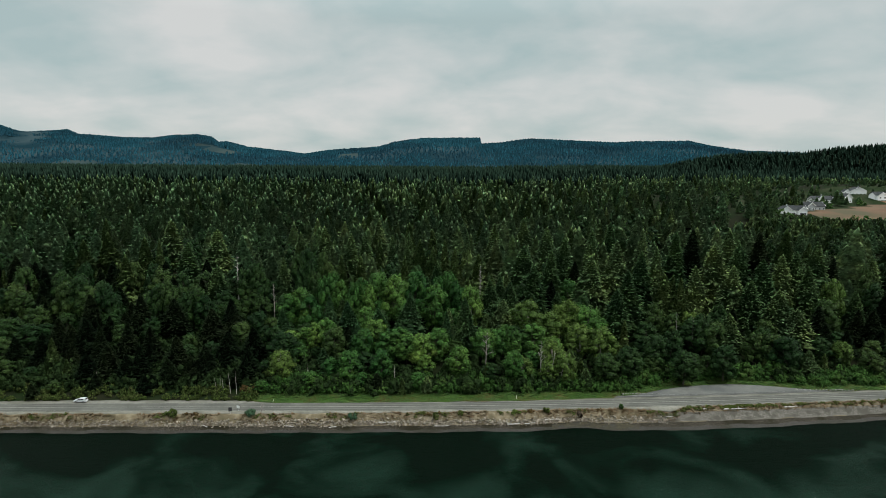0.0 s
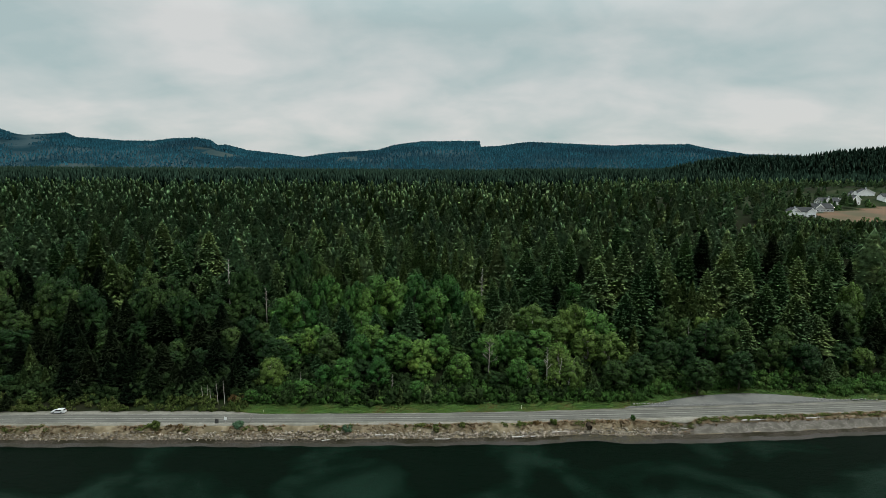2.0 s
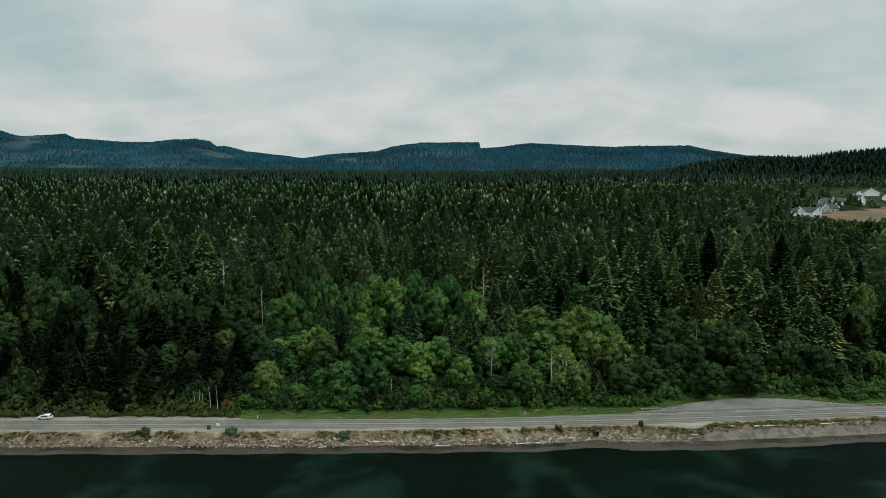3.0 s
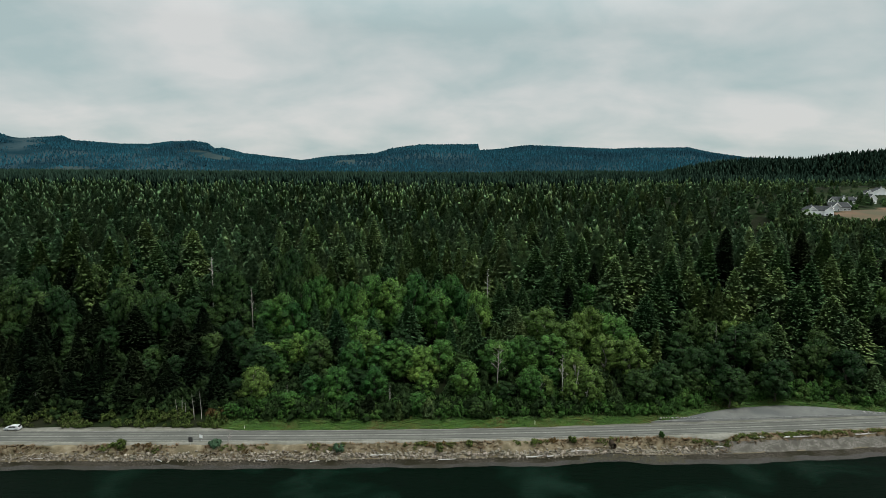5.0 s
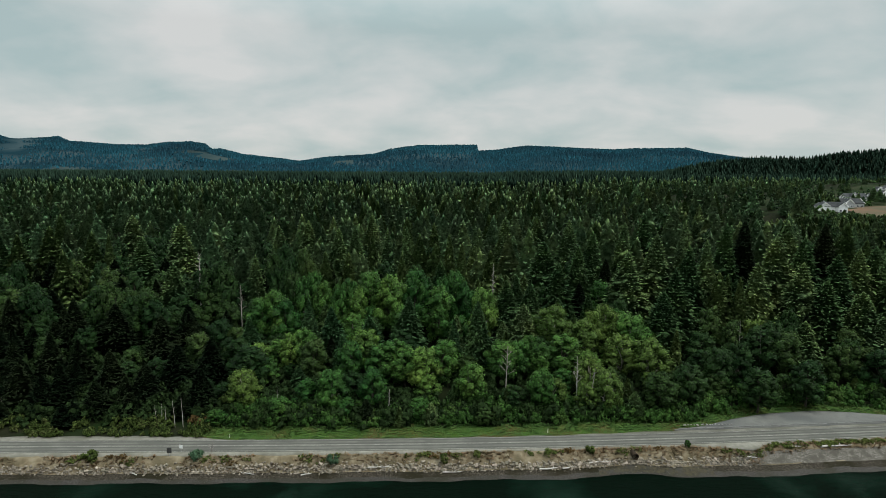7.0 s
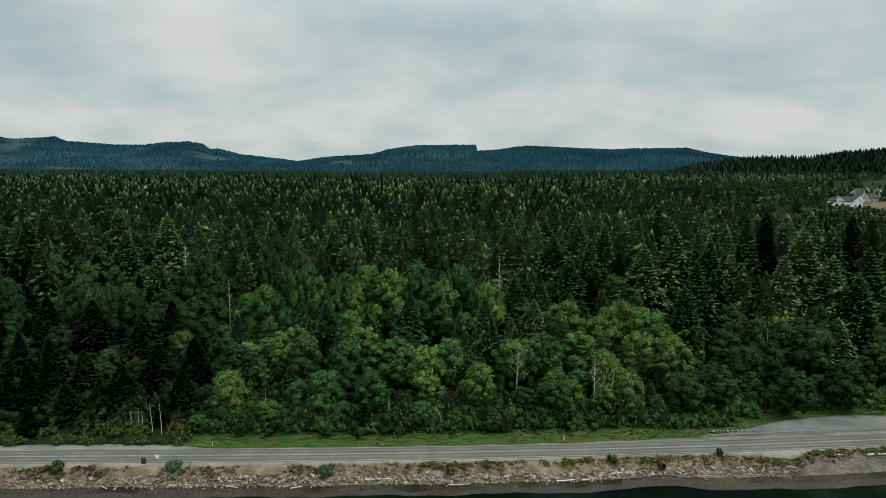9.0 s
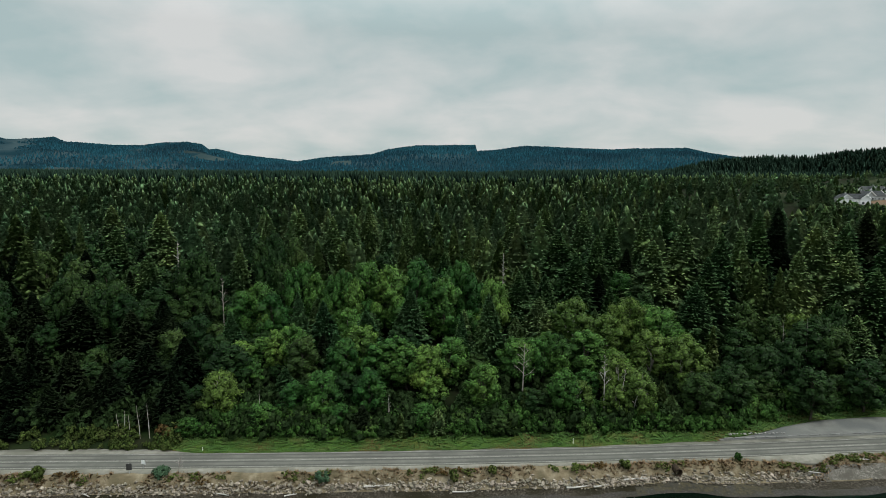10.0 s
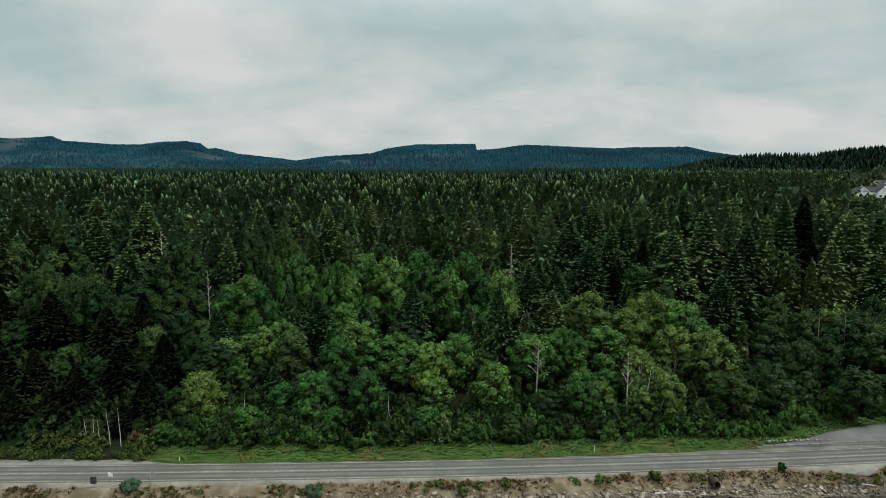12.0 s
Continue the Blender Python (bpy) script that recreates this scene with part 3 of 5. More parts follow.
M_VERGE = material("roadside_turf", [(0.02246, 0.05049, 0.009677), (0.04118, 0.08262, 0.01382), (0.06365, 0.101, 0.02074)], 0.6, 0.9, bump=0.6, bump_scale=4, patch=(0.07488, 0.05049, 0.01936), patch_scale=0.09, spec=0.05)
M_GARDEN = material("hill_garden", [(0.00864, 0.01714, 0.00576), (0.0162, 0.02621, 0.01008)], 0.12, 0.95, bump=0.4, bump_scale=2, patch=(0.027, 0.03125, 0.0162), patch_scale=0.06, spec=0.03)
# felled ground, its colour shifted to blue for the haze
M_CLEARED = material("hazed_felled_slope", [(0.01944, 0.03564, 0.03888), (0.03564, 0.05184, 0.05184)], 0.006, 0.95, spec=0.0)


def ground_kind(x, y):
    v = y - road_y(x)
    wv = np.minimum(water_y(x) - road_y(x), -9.5)
    u = (v - wv) / (-5.6 - wv)
    dry = (x > 70 + 6 * ripple(x, y, 4.0, 1.0)) & (u > 0.44 + 0.05 * ripple(x, y, 6.0, 3.0)) & (u < 0.8)
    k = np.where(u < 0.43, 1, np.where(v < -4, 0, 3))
    k = np.where((u > 0.2 + 0.05 * ripple(x, y, 4.0, 6.0)) & (u < 0.43), 9, k)
    k = np.where(dry, 2, k)
    k = np.where((x > 34 + 9 * ripple(x, y, 5.0)) & (x < 64 + 10 * ripple(x, y, 6.0, 1.0)) & (u > 0.08) & (u < 0.44 + 0.12 * ripple(x, y, 4.0, 4.0)), 6, k)
    field = (x > 300) & (x < 470) & (y > 472 + 4 * np.sin(x * 0.2)) & (y < 538 + (x - 360) * 0.5)
    k = np.where((x > 268) & (x < 480) & (y > 496) & (y < 655), 10, k)
    k = np.where(field, 4, k)
    edge = 2.0 * ripple(x, y, 5.0, 2.0)
    k = np.where((x > -77) & (x < 61) & (v > 3.5) & (v < 11 + edge), 8, k)
    k = np.where((x > 58) & (x < 190) & (v > lot_far(x) - 0.5) & (v < lot_far(x) + 7 + edge), 8, k)
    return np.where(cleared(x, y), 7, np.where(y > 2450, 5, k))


left = [-x for x in spread(230, 5200, 8, 1.14)][::-1]
gx = left[:-1] + list(np.arange(-230, 231, 2.5)) + spread(230, 5200, 8, 1.14)[1:]
rows_sea = [-900, -400, -180, -90, -60, -40, -30, -22, -16, -12, -9, -6.5, -4.5, -3, -1.8, -0.8]
rows_bank = np.linspace(0, 1, 31)
rows_land = list(np.arange(-5.0, 30, 0.9)) + spread(30, 4900, 2.5, 1.045)
gx = np.asarray(gx)
shore, kerbside = water_y(gx), road_y(gx) - 5.6
shore = np.minimum(shore, kerbside - 3.9)
GY = np.vstack([shore + v for v in rows_sea] + [shore + u * (kerbside - shore) for u in rows_bank] + [road_y(gx) + v for v in rows_land])
GX = np.repeat(gx[None], len(GY), 0)
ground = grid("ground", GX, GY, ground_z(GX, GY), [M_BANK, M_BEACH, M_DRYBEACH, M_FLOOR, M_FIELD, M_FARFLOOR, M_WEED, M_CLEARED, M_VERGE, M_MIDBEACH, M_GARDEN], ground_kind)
tagged(ground, "shore bank, shingle beach and rising forest floor", "ground", "", "structure")

M_WATER = bpy.data.materials.new("sea_water")
M_WATER.use_nodes = True
nt = M_WATER.node_tree
p = nt.nodes["Principled BSDF"]
p.inputs["Base Color"].default_value = (0.0014, 0.0068, 0.0052, 1)
p.inputs["Specular IOR Level"].default_value = 0.12
p.inputs["Roughness"].default_value = 0.06
p.inputs["IOR"].default_value = 1.333
geo = nt.nodes.new("ShaderNodeNewGeometry")
heights = []
for sc, st in ((0.3, 0.12), (0.8, 0.1), (2.6, 0.06)):
    nz = nt.nodes.new("ShaderNodeTexNoise")
    nz.inputs["Scale"].default_value, nz.inputs["Detail"].default_value = sc, 3.0
    mp = nt.nodes.new("ShaderNodeMapping")
    mp.inputs["Scale"].default_value = (0.35, 1.0, 1.0)
    mp.inputs["Rotation"].default_value = (0, 0, 0.25)
    nt.links.new(geo.outputs["Position"], mp.inputs["Vector"])
    nt.links.new(mp.outputs[0], nz.inputs["Vector"])
    mu = nt.nodes.new("ShaderNodeMath")
    mu.operation = "MULTIPLY"
    mu.inputs[1].default_value = st
    nt.links.new(nz.outputs["Fac"], mu.inputs[0])
    heights.append(mu.outputs[0])
ad = nt.nodes.new("ShaderNodeMath")
nt.links.new(heights[0], ad.inputs[0])
nt.links.new(heights[1], ad.inputs[1])
ae = nt.nodes.new("ShaderNodeMath")
nt.links.new(ad.outputs[0], ae.inputs[0])
nt.links.new(heights[2], ae.inputs[1])
calm = nt.nodes.new("ShaderNodeTexNoise")
calm.inputs["Scale"].default_value, calm.inputs["Detail"].default_value = 0.032, 9.0
calm.inputs["Distortion"].default_value = 0.6
nt.links.new(geo.outputs["Position"], calm.inputs["Vector"])
# forest's dark reflection along shore is put into colour; farther out paler, ruffled
sx = nt.nodes.new("ShaderNodeSeparateXYZ")
nt.links.new(geo.outputs["Position"], sx.inputs[0])
off = nt.nodes.new("ShaderNodeMapRange")
off.inputs["From Min"].default_value, off.inputs["From Max"].default_value = 182.0, 125.0
off.inputs["To Min"].default_value, off.inputs["To Max"].default_value = -0.12, 0.12
nt.links.new(sx.outputs["Y"], off.inputs["Value"])
shore_tone = nt.nodes.new("ShaderNodeMath")
nt.links.new(calm.outputs["Fac"], shore_tone.inputs[0])
nt.links.new(off.outputs[0], shore_tone.inputs[1])
tint = nt.nodes.new("ShaderNodeValToRGB")
tint.color_ramp.elements[0].position, tint.color_ramp.elements[0].color = 0.4, (0.0009, 0.0036, 0.0019, 1)
tint.color_ramp.elements[1].position, tint.color_ramp.elements[1].color = 0.62, (0.0024, 0.0135, 0.0078, 1)
nt.links.new(shore_tone.outputs[0], tint.inputs["Fac"])
nt.links.new(tint.outputs[0], p.inputs["Base Color"])
gl = nt.nodes.new("ShaderNodeMapRange")
gl.inputs["From Min"].default_value, gl.inputs["From Max"].default_value = 0.45, 0.68
gl.inputs["To Min"].default_value, gl.inputs["To Max"].default_value = 0.012, 0.1
nt.links.new(shore_tone.outputs[0], gl.inputs["Value"])
nt.links.new(gl.outputs[0], p.inputs["Specular IOR Level"])
cr = nt.nodes.new("ShaderNodeMapRange")
cr.inputs["From Min"].default_value, cr.inputs["From Max"].default_value = 0.35, 0.65
cr.inputs["To Min"].default_value, cr.inputs["To Max"].default_value = 2.0, 6.0
nt.links.new(shore_tone.outputs[0], cr.inputs["Value"])
b = nt.nodes.new("ShaderNodeBump")
b.inputs["Distance"].default_value = 1.0
nt.links.new(cr.outputs[0], b.inputs["Strength"])
nt.links.new(ae.outputs[0], b.inputs["Height"])
nt.links.new(b.outputs[0], p.inputs["Normal"])
WX = np.linspace(-5000, 5000, 41)
water = sheet("water", WX, [-4500, -2000, -800, -200, 0, 60, 120, 160, 200, 260, 330, 600], lambda X, Y: X * 0, [M_WATER])
tagged(water, "calm dark green sea water with faint ripples", "water", "", "structure")


# ---- road ----
def ribbon(name, x0, x1, near, far, z, mats, label, category, step_x=2.0, parent=None, rows=2, thick=0.0):
    """A strip along the road between two offsets from its middle (numbers, or functions of x)."""
    xs = np.arange(x0, x1 + step_x / 2, step_x)
    n = near(xs) if callable(near) else np.full(len(xs), near)
    f = far(xs) if callable(far) else np.full(len(xs), far)
    T = np.linspace(0, 1, rows)[:, None]
    V = n[None] * (1 - T) + f[None] * T
    X = np.repeat(xs[None], rows, 0)
    Y = V + road_y(X)
    Z = z(X, Y) if callable(z) else np.full(X.shape, z)
    if thick:
        X = np.vstack([X[:1], X, X[-1:]])
        Y = np.vstack([Y[:1], Y, Y[-1:]])
        Z = np.vstack([Z[:1] - thick, Z, Z[-1:] - thick])
    ob = grid(name, X, Y, Z, mats)
    ob.parent = parent
    return tagged(ob, label, category, "", "structure" if parent is None else "")


def far_shoulder(x):
    return np.interp(x, [-260, -95, -78, -62, -20, 25, 60, 66, 300], [6.2, 6.2, 5.8, 3.5, 3.6, 3.9, 5.0, 5.2, 4.6]) + 0.25 * np.sin(x * 0.4)


def near_shoulder(x):
    return np.interp(x, [-260, -60, 0, 33, 57, 66, 72, 78, 84, 100, 300], [-5.2, -5.5, -5.0, -4.6, -4.6, -5.2, -6.4, -7.4, -5.0, -4.4, -4.2]) + 0.25 * np.sin(x * 0.55) + 0.15 * np.sin(x * 1.7)


ribbon("pavement", -300, 300, near_shoulder, far_shoulder, 3.97, [M_GRAVEL], "pale grey gravel road shoulder", "shoulder", rows=5, thick=0.4)
road = ribbon("road", -300, 300, -3.5, 3.5, 4.03, [M_ASPHALT], "two-lane grey asphalt shore road", "road", rows=5, thick=0.06)
M_TRACK = material("worn_asphalt", [(0.054, 0.05328, 0.04896), (0.072, 0.07056, 0.0648)], 0.35, 0.9, spec=0.15)
for off in (-2.45, -0.75, 0.85, 2.5):
    ribbon("tyre_track", -300, 300, lambda x: off - 0.26 + 0.08 * np.sin(x * 0.11 + off), lambda x: off + 0.26 + 0.1 * np.sin(x * 0.17), 4.033, [M_TRACK], "", "", parent=road)
for off, wid, nm in ((-3.1, 0.16, "edge_line"), (3.1, 0.16, "edge_line"), (-0.11, 0.11, "centre_line"), (0.11, 0.11, "centre_line")):
    ribbon(nm, -300, 300, off - wid / 2, off + wid / 2, 4.036, [M_LINE], "", "", parent=road)

# ---- gravel pull-out beside the road ----
ribbon("pavement_lot", 61, 156, lambda x: np.full(len(x), 5.0), lot_far, lambda X, Y: 4.12 + 0.012 * (Y - road_y(X)), [M_LOT], "grey gravel pull-out beside the shore road", "gravel lot", rows=9, thick=0.4)

# ---- forest ----
TOP_Y = [208, 214, 220, 247, 262, 270, 290, 330, 430, 580, 900, 1500, 2400]
TOP_Z = [12, 15, 20, 26, 33, 38, 45, 50, 52.5, 55, 63, 71, 76]


def tree_top(x, y):
    """How high the forest's tops reach."""
    z = np.interp(y - (road_y(x) - 200.7) * 0.6, TOP_Y, TOP_Z)
    z = z + 11 * step(30, 100, x) * step(244, 268, y) * (1 - step(300, 420, y))
    z = z + 4 * step(-100, -160, x) * step(205, 225, y) * (1 - step(240, 270, y))
    z = z - 13 * step(150, 220, x) * step(320, 360, y) * (1 - step(470, 500, y))
    z = z + np.maximum(ground_z(x, y) - np.interp(y - 200, [0, 90, 300, 700, 2300], [5, 14.5, 22, 31, 44]), 0) * 0.9
    return np.where((x > 150) & (y < 1500), np.minimum(z, 68 + np.maximum(y - 600, 0) * 0.012), z)


def stand(x, y):
    """Groups of old trees (1) and lower ground between them (0)."""
    return step(-0.25, 0.2, ripple(x, 1.3 * y, 17.0, 3.0) + 0.4 * ripple(x, y, 7.0, 8.0))


def wooded(x, y):
    """Where trees stand."""
    v = y - road_y(x)
    edge = np.interp(x, [-260, -75, -55, 50, 62, 66], [7.5, 7.5, 9, 10, 10, 10])
    edge = np.where((x > 60) & (x < 200), lot_far(x) + 8.0, edge)
    houses = np.zeros(x.shape, bool)
    for hx, hy, w, d in ((288, 496, 17, 13), (322, 528, 13, 9), (366, 578, 17, 9), (412, 606, 13, 11), (428, 588, 20, 9)):
        houses = houses | ((np.abs(x - hx) < w + 2) & (y > hy - d - 9) & (y < hy + d))
    brown = (x > 297) & (x < 480) & (y > 466) & (y < 544 + (x - 360) * 0.5)
    return (v > edge) & ~houses & ~brown


def tree(kind, rng, label, category, crown_mat, trunk_mat):
    """One tree with its trunk and crown, about 30 m high before scaling (broad-leaved: 20 m)."""
    root = empty(kind, Matrix(), label, category)
    if category == "conifer":
        h, r = 32.0, rng.uniform(5.4, 6.4)
        if kind == "cedar_tree":
            co, q, nn, inner = fir_crown(rng, h, r, 26, 16, 2, rng.uniform(0.06, 0.14), rng.uniform(0.75, 0.9), 0.7, 0.12, 0.8)
        else:
            co, q, nn, inner = fir_crown(rng, h, r, 24, 18, 7, rng.uniform(0.08, 0.22), rng.uniform(0.8, 1.0), rng.uniform(0.3, 0.6), 0.12, 0.8)
        stem = [((0, 0, -1.0), 0.42), ((rng.normal(0, 0.1), 0, h * 0.4), 0.3), ((0, rng.normal(0, 0.12), h * 0.75), 0.16), ((0, 0, h * 0.98), 0.03)]
        tc, tq = tubes([stem], 6)
    else:
        h, r = 20.0, rng.uniform(4.6, 5.8)
        co, q, nn, inner, lobes = leaf_crown(rng, h, r, 36, 58, 0.8, rng.uniform(0.02, 0.12), (4, 6))
        bend = rng.normal(0, 0.35, 2)
        stem = [((0, 0, -0.8), 0.32), ((bend[0], bend[1], h * 0.3), 0.25), ((bend[0] * 0.5, bend[1] * 0.5, h * 0.6), 0.16), ((0, 0, h * 0.88), 0.04)]
        limbs = [[((bend[0] * 0.7, bend[1] * 0.7, max(0.15 * h, c[2] - 0.3 * h)), 0.13), (tuple(c * 0.55 + np.array([0, 0, c[2] * 0.38])), 0.09), (tuple(c), 0.03)] for c in lobes[::3]]
        tc, tq = tubes([stem] + limbs, 5)
    part("trunk", mesh_data("trunk", tc, tq, [trunk_mat], True), root)
    me = mesh_data("crown", co, q, [crown_mat, M_INNER_SHADE], category == "conifer", None if category == "conifer" else nn)
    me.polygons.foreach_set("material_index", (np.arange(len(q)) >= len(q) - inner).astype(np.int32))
    part("crown", me, root)
    return root, h, r


rng = np.random.default_rng(11)
FIRS = [tree("fir_tree", rng, "tall dark green fir with drooping boughs", "conifer", M_FIR, M_BARK) for i in range(8)]
# firs again, with the woods' shade put into a darker needle colour
DARKS = [tree("hemlock_tree", rng, "tall fir with drooping boughs, darkened for shade", "conifer", M_FIR_SHADE, M_BARK) for i in range(5)]
BLUES = [tree("spruce_tree", rng, "blue-green spruce at the forest edge", "conifer", M_BLUE, M_BARK) for i in range(3)]
CEDARS = [tree("cedar_tree", rng, "olive green cedar with dense foliage", "conifer", M_CEDAR, M_BARK) for i in range(3)]
LEAVES = [tree("maple_tree", rng, "leafy mid-green broad-leaved tree", "tree", M_LEAF, M_PALE if i % 4 == 3 else M_BARK) for i in range(7)]
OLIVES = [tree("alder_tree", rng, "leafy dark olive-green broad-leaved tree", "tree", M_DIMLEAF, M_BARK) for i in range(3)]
LIMES = [tree("alder_tree", rng, "leafy yellow-green alder at the forest edge", "tree", M_LIME, M_PALE) for i in range(3)]
used = set()
taken = []


def plant(kinds, x, y, height, radius, group):
    """Sets a copy of one of the kinds at a place, with its height and crown radius."""
    k = int(rng.integers(len(kinds)))
    root, h, r = kinds[k]
    s, w = height / h, radius / r
    m = Matrix.Translation((x, y, float(ground_z(x, y)))) @ Matrix.Rotation(float(rng.random() * 6.283), 4, "Z")
    if root.name not in used:
        used.add(root.name)
        ob = root
    else:
        ob = copy_thing(root, m)
    ob.matrix_basis = m @ Matrix.Diagonal((w, w, s, 1))
    tagged(ob, "", "", group)
    taken.append((x, y, radius))
    return ob


# trees that stand out: x, y, height of the top over the sea, crown radius
MAPLE_TREES = [(-69.6, 260.5, 33.8, 8.9), (-56.9, 272.0, 39.6, 7.1), (-42.5, 267.5, 37.8, 6.6), (-35.4, 273.0, 39.6, 6.3), (-26.7, 270.0, 38.6, 6.2), (-17.2, 274.5, 40.0, 6.3), (-2.4, 274.0, 39.7, 7.2), (-7.9, 265.5, 36.0, 6.1), (8.7, 264.5, 34.7, 4.8), (-53.9, 240.0, 25.0, 6.6), (-32.1, 240.0, 24.8, 5.0), (-22.3, 233.0, 23.3, 8.2), (-12.1, 229.0, 22.2, 4.7), (-5.8, 234.0, 23.1, 4.9), (-36.7, 232.0, 23.0, 4.4), (23.1, 238.0, 23.9, 6.5), (34.1, 239.0, 24.1, 5.8), (60.0, 251.5, 28.3, 5.7), (13.1, 234.5, 23.2, 4.9), (3.0, 219.5, 20.1, 4.2), (-27.1, 217.0, 18.8, 3.8), (-39.5, 216.5, 18.8, 4.1), (24.3, 218.5, 18.8, 3.8)]
OLIVE_TREES = [(-173.3, 262.0, 38.1, 9.4), (-158.8, 257.5, 35.8, 8.0), (-132.6, 262.0, 36.3, 7.3), (-116.9, 259.0, 33.7, 8.0), (-97.1, 279.0, 42.3, 7.8), (-76.2, 301.5, 46.7, 8.1), (-69.9, 280.0, 42.4, 6.5), (-122.6, 250.0, 30.2, 8.5), (-132.6, 229.5, 25.2, 5.5), (-81.6, 231.5, 23.1, 6.6), (-66.7, 294.0, 45.8, 6.8), (109.2, 248.5, 26.3, 9.2), (83.3, 232.5, 22.1, 5.2), (91.4, 235.5, 22.6, 4.5), (131.1, 239.5, 22.9, 6.9), (91.3, 221.5, 18.5, 4.5), (109.1, 226.5, 19.5, 5.0), (70.1, 222.5, 19.8, 4.9), (-140.6, 224.0, 24.8, 4.6), (-120.6, 215.5, 20.2, 4.1), (137.7, 234.0, 21.2, 5.5), (-48.3, 232.5, 23.2, 4.8), (-68.0, 228.0, 22.4, 5.1), (60.2, 219.5, 17.9, 4.5)]
LIME_TREES = [(-65.9, 216.0, 18.7, 4.7), (33.8, 256.5, 30.1, 6.3), (52.2, 255.5, 30.5, 7.5), (62.4, 237.5, 23.4, 6.1), (43.0, 249.0, 26.6, 5.2), (40.1, 226.0, 21.2, 4.3), (44.2, 218.5, 18.1, 3.8), (53.9, 240.0, 24.0, 5.0)]
BLUE_SPRUCES = [(-18.5, 257.0, 32.3, 5.9), (-46.3, 252.0, 29.3, 5.3), (-55.3, 256.5, 31.5, 3.1), (-32.1, 248.0, 27.3, 5.6), (-39.4, 236.5, 24.1, 3.4), (-2.3, 247.5, 26.6, 2.8), (-74.1, 247.0, 27.1, 4.0)]
CEDAR_TREES = [(-164.6, 307.5, 49.8, 5.7), (-155.9, 305.5, 49.3, 3.6), (-194.4, 302.0, 48.9, 6.6), (-190.0, 317.0, 51.3, 7.5), (-160.6, 281.0, 44.9, 5.6), (-11.8, 338.5, 51.9, 5.2), (-4.2, 312.5, 49.1, 3.7), (1.4, 299.0, 46.9, 3.7), (-45.4, 285.5, 44.2, 5.2), (-23.6, 287.5, 44.5, 3.8), (98.0, 267.0, 40.3, 5.6), (105.2, 265.5, 38.8, 4.1), (73.7, 243.0, 24.4, 2.5), (-39.8, 320.0, 49.4, 3.5), (-55.1, 286.0, 44.5, 4.3), (13.2, 292.0, 44.8, 5.7), (6.1, 254.0, 29.3, 4.1)]
FIR_TREES = [(5.5, 240.0, 34.5, 4.6), (-202.5, 302.5, 48.8, 5.6), (-138.5, 301.0, 48.1, 7.0), (-185.2, 380.0, 51.7, 7.9), (-133.3, 327.0, 52.1, 8.3), (-113.0, 275.0, 41.0, 6.8), (-83.1, 283.0, 43.5, 4.7), (-57.1, 327.0, 50.4, 6.1), (-49.8, 332.0, 50.8, 5.3), (-33.2, 322.5, 50.0, 4.4), (-24.7, 330.0, 51.2, 4.2), (8.2, 326.0, 51.8, 3.9), (53.3, 329.0, 54.7, 6.7), (49.3, 408.0, 52.2, 7.8), (49.6, 289.5, 46.8, 6.7), (87.0, 322.0, 58.3, 6.5), (74.3, 310.0, 55.2, 5.7), (58.9, 304.5, 51.8, 6.6), (81.5, 288.5, 52.5, 8.1), (90.2, 276.5, 49.3, 6.8)]
TALL_FIRS = [(113.7, 297.0, 56.2, 6.9), (125.3, 305.0, 57.1, 7.1), (127.4, 283.0, 52.9, 9.1), (144.8, 306.5, 57.1, 7.7), (140.3, 285.5, 52.1, 7.6), (157.2, 300.0, 56.3, 8.0), (146.4, 273.5, 46.5, 8.5), (156.8, 277.0, 48.4, 6.8), (165.1, 280.0, 49.4, 8.3), (165.8, 270.5, 43.9, 7.5), (98.7, 303.0, 57.1, 5.1), (130.0, 268.0, 44.1, 7.5), (112.0, 267.0, 44.1, 6.6), (135.3, 261.5, 38.6, 7.3), (98.5, 280.5, 51.2, 6.0), (181.2, 291.0, 52.9, 7.3), (-86.0, 327.5, 51.0, 6.6), (-76.9, 348.5, 52.0, 7.1), (-47.6, 376.5, 53.0, 6.5), (26.6, 371.5, 52.3, 6.4)]
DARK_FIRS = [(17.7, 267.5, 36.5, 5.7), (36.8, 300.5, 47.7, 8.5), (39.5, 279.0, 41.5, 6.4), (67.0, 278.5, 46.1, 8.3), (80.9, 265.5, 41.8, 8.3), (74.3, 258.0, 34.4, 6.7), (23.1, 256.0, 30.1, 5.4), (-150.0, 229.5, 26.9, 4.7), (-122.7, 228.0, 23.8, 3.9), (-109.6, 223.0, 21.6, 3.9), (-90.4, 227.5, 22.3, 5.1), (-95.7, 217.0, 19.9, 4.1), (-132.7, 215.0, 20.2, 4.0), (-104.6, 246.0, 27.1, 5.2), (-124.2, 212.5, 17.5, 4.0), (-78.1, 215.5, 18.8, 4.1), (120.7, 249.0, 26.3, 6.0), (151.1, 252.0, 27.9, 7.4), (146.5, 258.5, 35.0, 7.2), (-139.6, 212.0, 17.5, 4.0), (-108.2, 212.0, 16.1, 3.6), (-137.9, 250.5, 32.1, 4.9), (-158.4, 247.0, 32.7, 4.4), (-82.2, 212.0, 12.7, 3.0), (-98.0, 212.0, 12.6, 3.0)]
old = []
